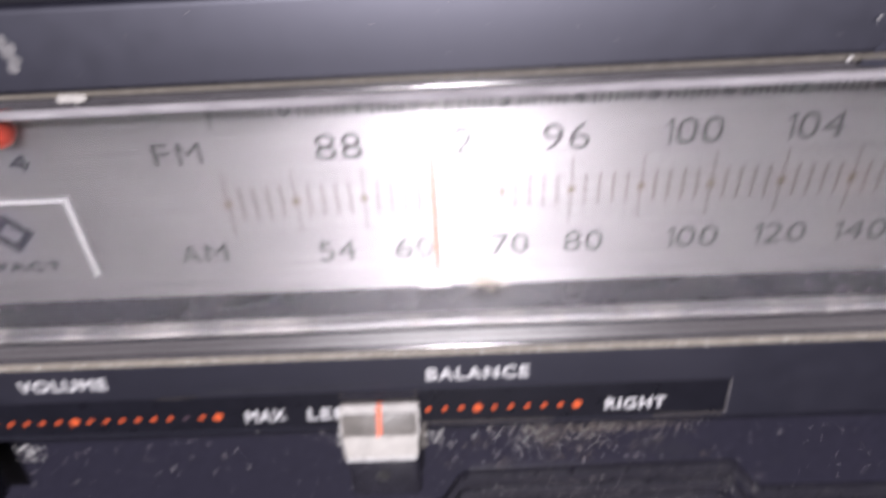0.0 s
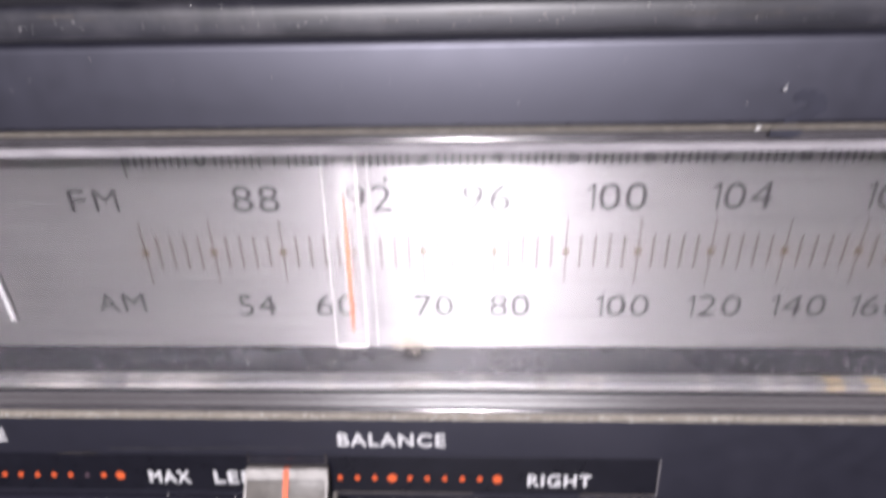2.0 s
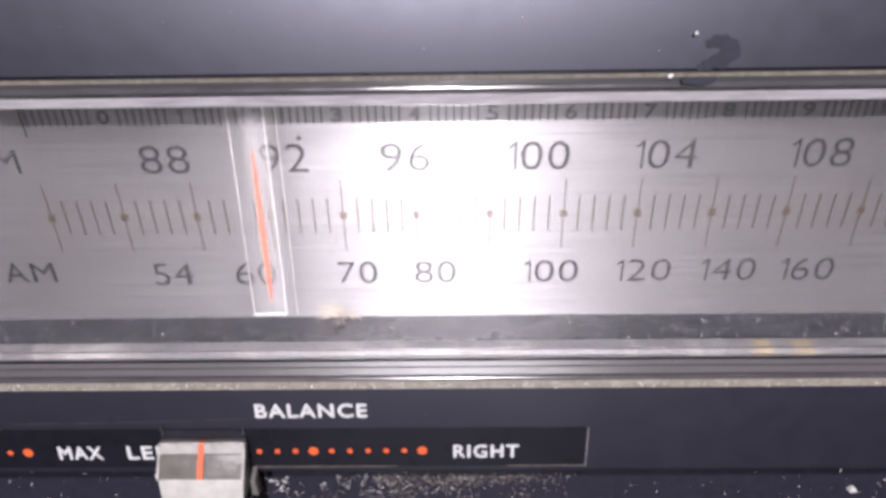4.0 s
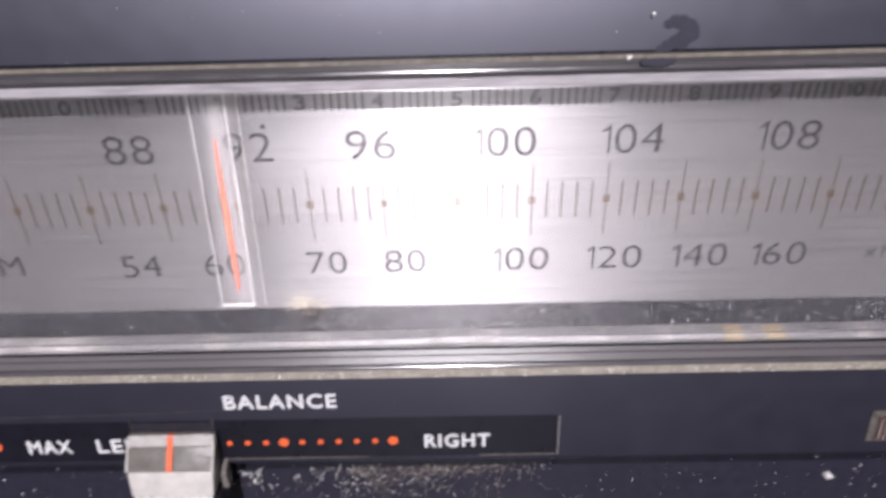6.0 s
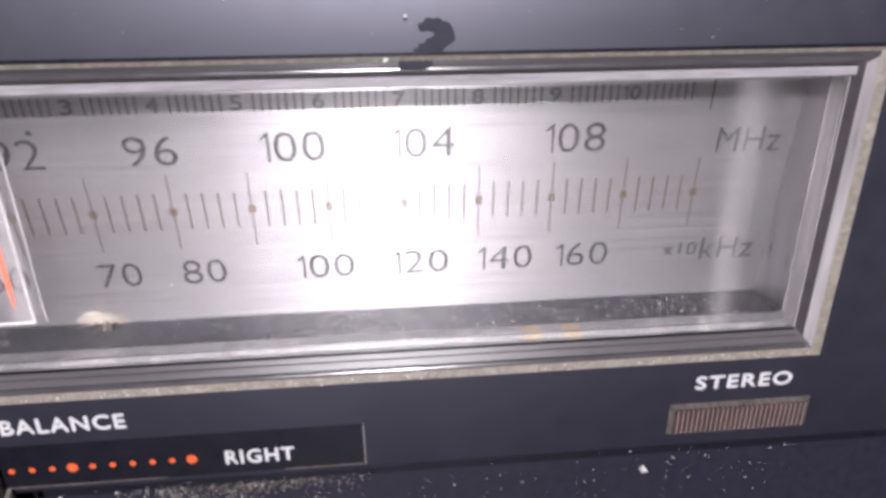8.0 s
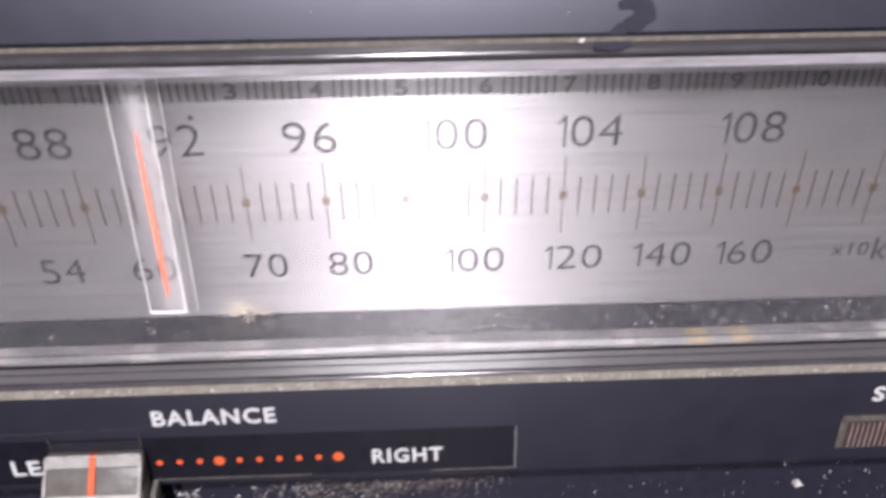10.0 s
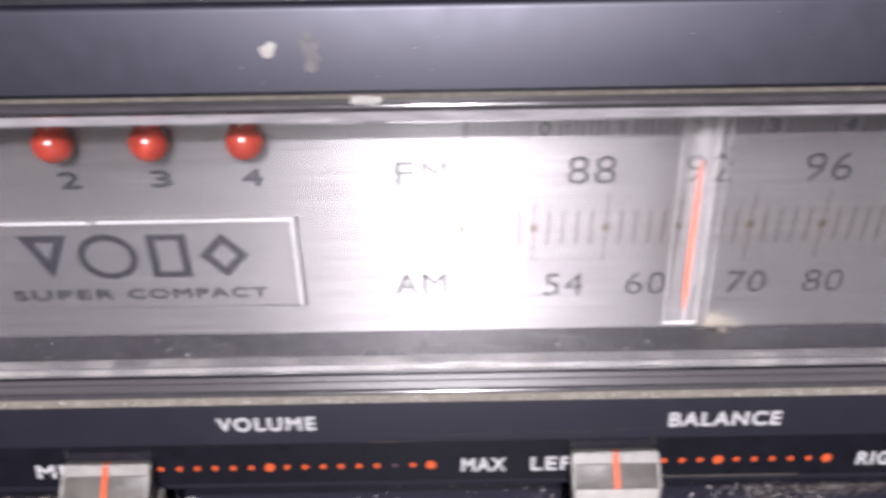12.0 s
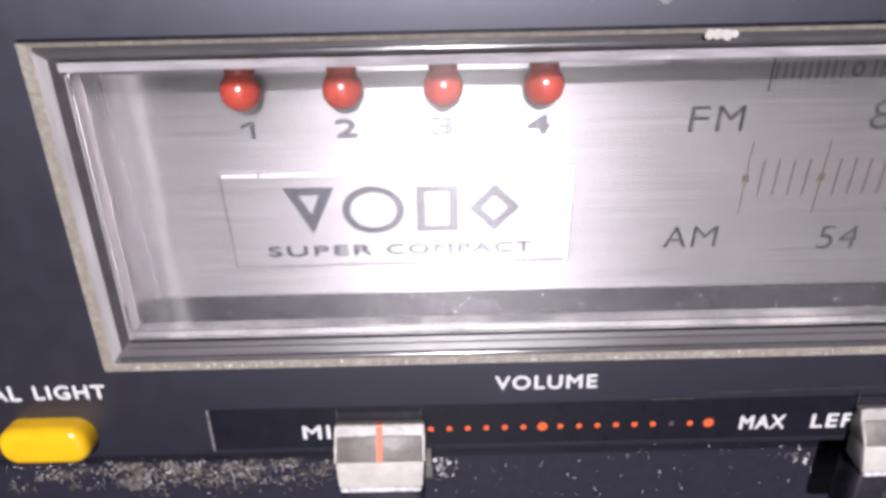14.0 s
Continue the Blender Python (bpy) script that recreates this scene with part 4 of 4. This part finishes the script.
def dust(name, count, place, size, mat, label, seed):
    r = random.Random(seed)
    bm = bmesh.new()
    for _ in range(count):
        flake(bm, place(r), r.choice((0.5, 0.7, 1.0, 1.0, 1.6)) * size, r)
    me = bpy.data.meshes.new(name)
    bmesh.ops.scale(bm, verts=bm.verts, vec=(MM, MM, MM))
    bm.to_mesh(me)
    bm.free()
    me.materials.append(mat)
    return tagged(new(name, me), label, "dust", kind="stuff")


def clumped(x_of, z_of, spread, seed):
    """Places in clumps of uneven size."""
    r0 = random.Random(seed)
    heaps = [(x_of(r0), z_of(r0), r0.uniform(0.3, 1.0) * spread) for _ in range(70)]

    def place(r):
        x, z, w = r.choice(heaps)
        return (x + r.gauss(0, w * 1.6), 81.5 - r.uniform(0, 0.25), min(80.9 - r.uniform(0, 0.7), z + r.gauss(0, w)))
    return place


dust("dust", 520, lambda r: (r.uniform(-125, 110), 81.5, r.triangular(62, 86, 79)), 0.115, M_DUST, "pale dust specks on the navy lower front", 1)
dust("grit", 1000, clumped(lambda r: r.gauss(17, 10), lambda r: r.triangular(71, 81.2, 79.6), 0.9, 21), 0.14, M_GRIT, "brown grit caked under the strip", 2)
dust("dust", 320, clumped(lambda r: r.gauss(15, 10), lambda r: r.triangular(71, 81.2, 79), 0.8, 22), 0.12, M_DUST, "pale dust among the grit under the strip", 12)
dust("grit", 2300, clumped(lambda r: r.triangular(-150, -90, -112), lambda r: r.triangular(74.5, 81, 78.9), 0.9, 23), 0.18, M_GRIT, "brown grit caked beside the slider", 3)
dust("dust", 850, clumped(lambda r: r.triangular(-150, -90, -112), lambda r: r.triangular(74.5, 81, 78.9), 0.9, 24), 0.11, M_DUST, "pale dust among the grit beside the slider", 5)
dust("grit", 130, clumped(lambda r: r.choice((-77, -78, -5.5, -21)) + r.gauss(0, 1.2), lambda r: r.triangular(76, 80.6, 79), 0.5, 25), 0.2, M_DUST, "pale crumbs caught beside the knobs", 15)
dust("grit", 800, lambda r: (r.triangular(4, 42, 24), 81.55, r.triangular(78.3, 81.2, 80.6) - 0.5 * math.sin(r.random() * 3)), 0.16, M_GRIT, "brown crust caked along the strip's foot", 31)
dust("dust", 900, lambda r: (r.uniform(-2, 54), 80.15, r.uniform(54, 69.6)), 0.09, M_DUST, "pale speckle on the moulded ridges", 32)
dust("dust", 210, lambda r: (r.uniform(-116, 101), r.uniform(82.3, 88.5), 104.65), 0.09, M_DUST, "pale dust specks on the recess floor", 6)
dust("dust", 160, lambda r: (r.triangular(50, 102, 90), r.uniform(82.3, 88.5), 104.65), 0.085, M_DUST, "dense pale dust on the recess floor", 7)
dust("dust", 130, lambda r: (r.uniform(-150, 140), BY - 0.03, r.uniform(88, 151)) if r.random() < 0.5 else (r.uniform(-150, 140), BY - 0.03, r.uniform(143, 151)), 0.07, M_DUST, "tiny pale dust specks on the front panel", 8)
# More flakes than the dust alone: the extra ones stand in for sparkle.
dust("dust", 400, lambda r: (r.uniform(-119, 104), BY - 0.75, 101.2 + r.uniform(-0.35, 0.5)), 0.12, M_DUST, "pale dust, with painted sparkle, along the window edge", 9)

dust("dust", 120, lambda r: (r.uniform(-75, 125), 98.9, r.choice((r.uniform(152.2, 155.8), r.gauss(152.7, 0.25)))), 0.13, M_DUST, "pale specks along the front of the lid", 33)

lint_bm = bmesh.new()
r = random.Random(12)
for _ in range(48):
    p = Vector((r.gauss(4.8, 0.8), 88.9, r.uniform(104.9, 107.0)))
    d = Vector((r.choice((-1, -1, 1)) * r.uniform(0.5, 1), r.uniform(-0.1, 0.0), r.uniform(-0.1, 0.35))).normalized()
    rings = []
    for k in range(7):
        rings.append([lint_bm.verts.new(p + Vector((0, 0.055 * math.cos(a), 0.055 * math.sin(a)))) for a in (0, 2.1, 4.2)])
        d = (d + Vector((r.uniform(-0.25, 0.25), r.uniform(-0.2, 0.1), r.uniform(-0.22, 0.2)))).normalized()
        p = p + d * r.uniform(0.18, 0.5)
        p.z, p.y = max(104.75, p.z), min(plate_y(p.z) - 0.15, p.y)
    for a, b in zip(rings, rings[1:]):
        for i in range(3):
            lint_bm.faces.new((a[i], a[(i + 1) % 3], b[(i + 1) % 3], b[i]))
bmesh.ops.translate(lint_bm, verts=lint_bm.verts, vec=(-4.8, -87, -104))
bmesh.ops.scale(lint_bm, verts=lint_bm.verts, vec=(MM, MM, MM))
me = bpy.data.meshes.new("lint_tuft")
lint_bm.to_mesh(me)
lint_bm.free()
me.materials.append(M_FIBRE)
lint = tagged(new("lint_tuft", me), "small pale tuft of lint on the recess floor", "lint")
lint.location = (4.8 * MM, 87 * MM, 104 * MM)

grain = bmesh.new()
for _ in range(26):
    flake(grain, (r.gauss(5.2, 0.7), r.uniform(87.4, 88.8), r.uniform(104.7, 105.9)), 0.32, r)
bmesh.ops.translate(grain, verts=grain.verts, vec=(-4.8, -87, -104))
bmesh.ops.scale(grain, verts=grain.verts, vec=(MM, MM, MM))
me = bpy.data.meshes.new("grit_core")
grain.to_mesh(me)
grain.free()
me.materials.append(M_GRIT)
core = new("grit_core", me)
core.parent = lint
tagged(core, "brown crumb caught in the lint")

bm = bmesh.new()
flake(bm, (0, 0, 0), 0.9, random.Random(3))
bmesh.ops.scale(bm, verts=bm.verts, vec=(MM, MM, MM))
me = bpy.data.meshes.new("crumb")
bm.to_mesh(me)
bm.free()
me.materials.append(M_DUST)
crumb = tagged(new("crumb", me), "single white crumb on the navy lower front", "crumb")
crumb.location = (84.6 * MM, 81.2 * MM, 77.6 * MM)

# ---- small marks ----
part("speck", slab(disc(2.1, 133.0, 0.35, 9), plate_y), M_INK, plate, "dark speck of dirt")
part("scratch", slab([(-40.0, 94.55), (-18.0, 94.9), (-6.0, 95.3), (-6.0, 95.38), (-18.0, 95.05), (-40.0, 94.72)], bezel_y, 0.02), M_WORN, bezel, "long faint scratch")
part("scratch", slab([(-48.0, 93.9), (-42.0, 93.96), (-42.0, 94.08), (-48.0, 94.0)], bezel_y, 0.3), M_GRIME_GLINT, bezel, "pale scuff")
# Worn lower edge of the strip: its highlight painted as pale lines.
part("scratch", slab([(-6.5, 86.95), (14.0, 86.95), (14.0, 87.2), (-6.5, 87.2)], bezel_y, 0.34), M_GRIME_GLINT, strip, "worn lower edge with its highlight painted pale")
part("scratch", slab([(30.0, 86.95), (41.0, 86.95), (41.0, 87.2), (30.0, 87.2)], bezel_y, 0.34), M_GRIME_GLINT, strip, "worn lower edge with its highlight painted pale")
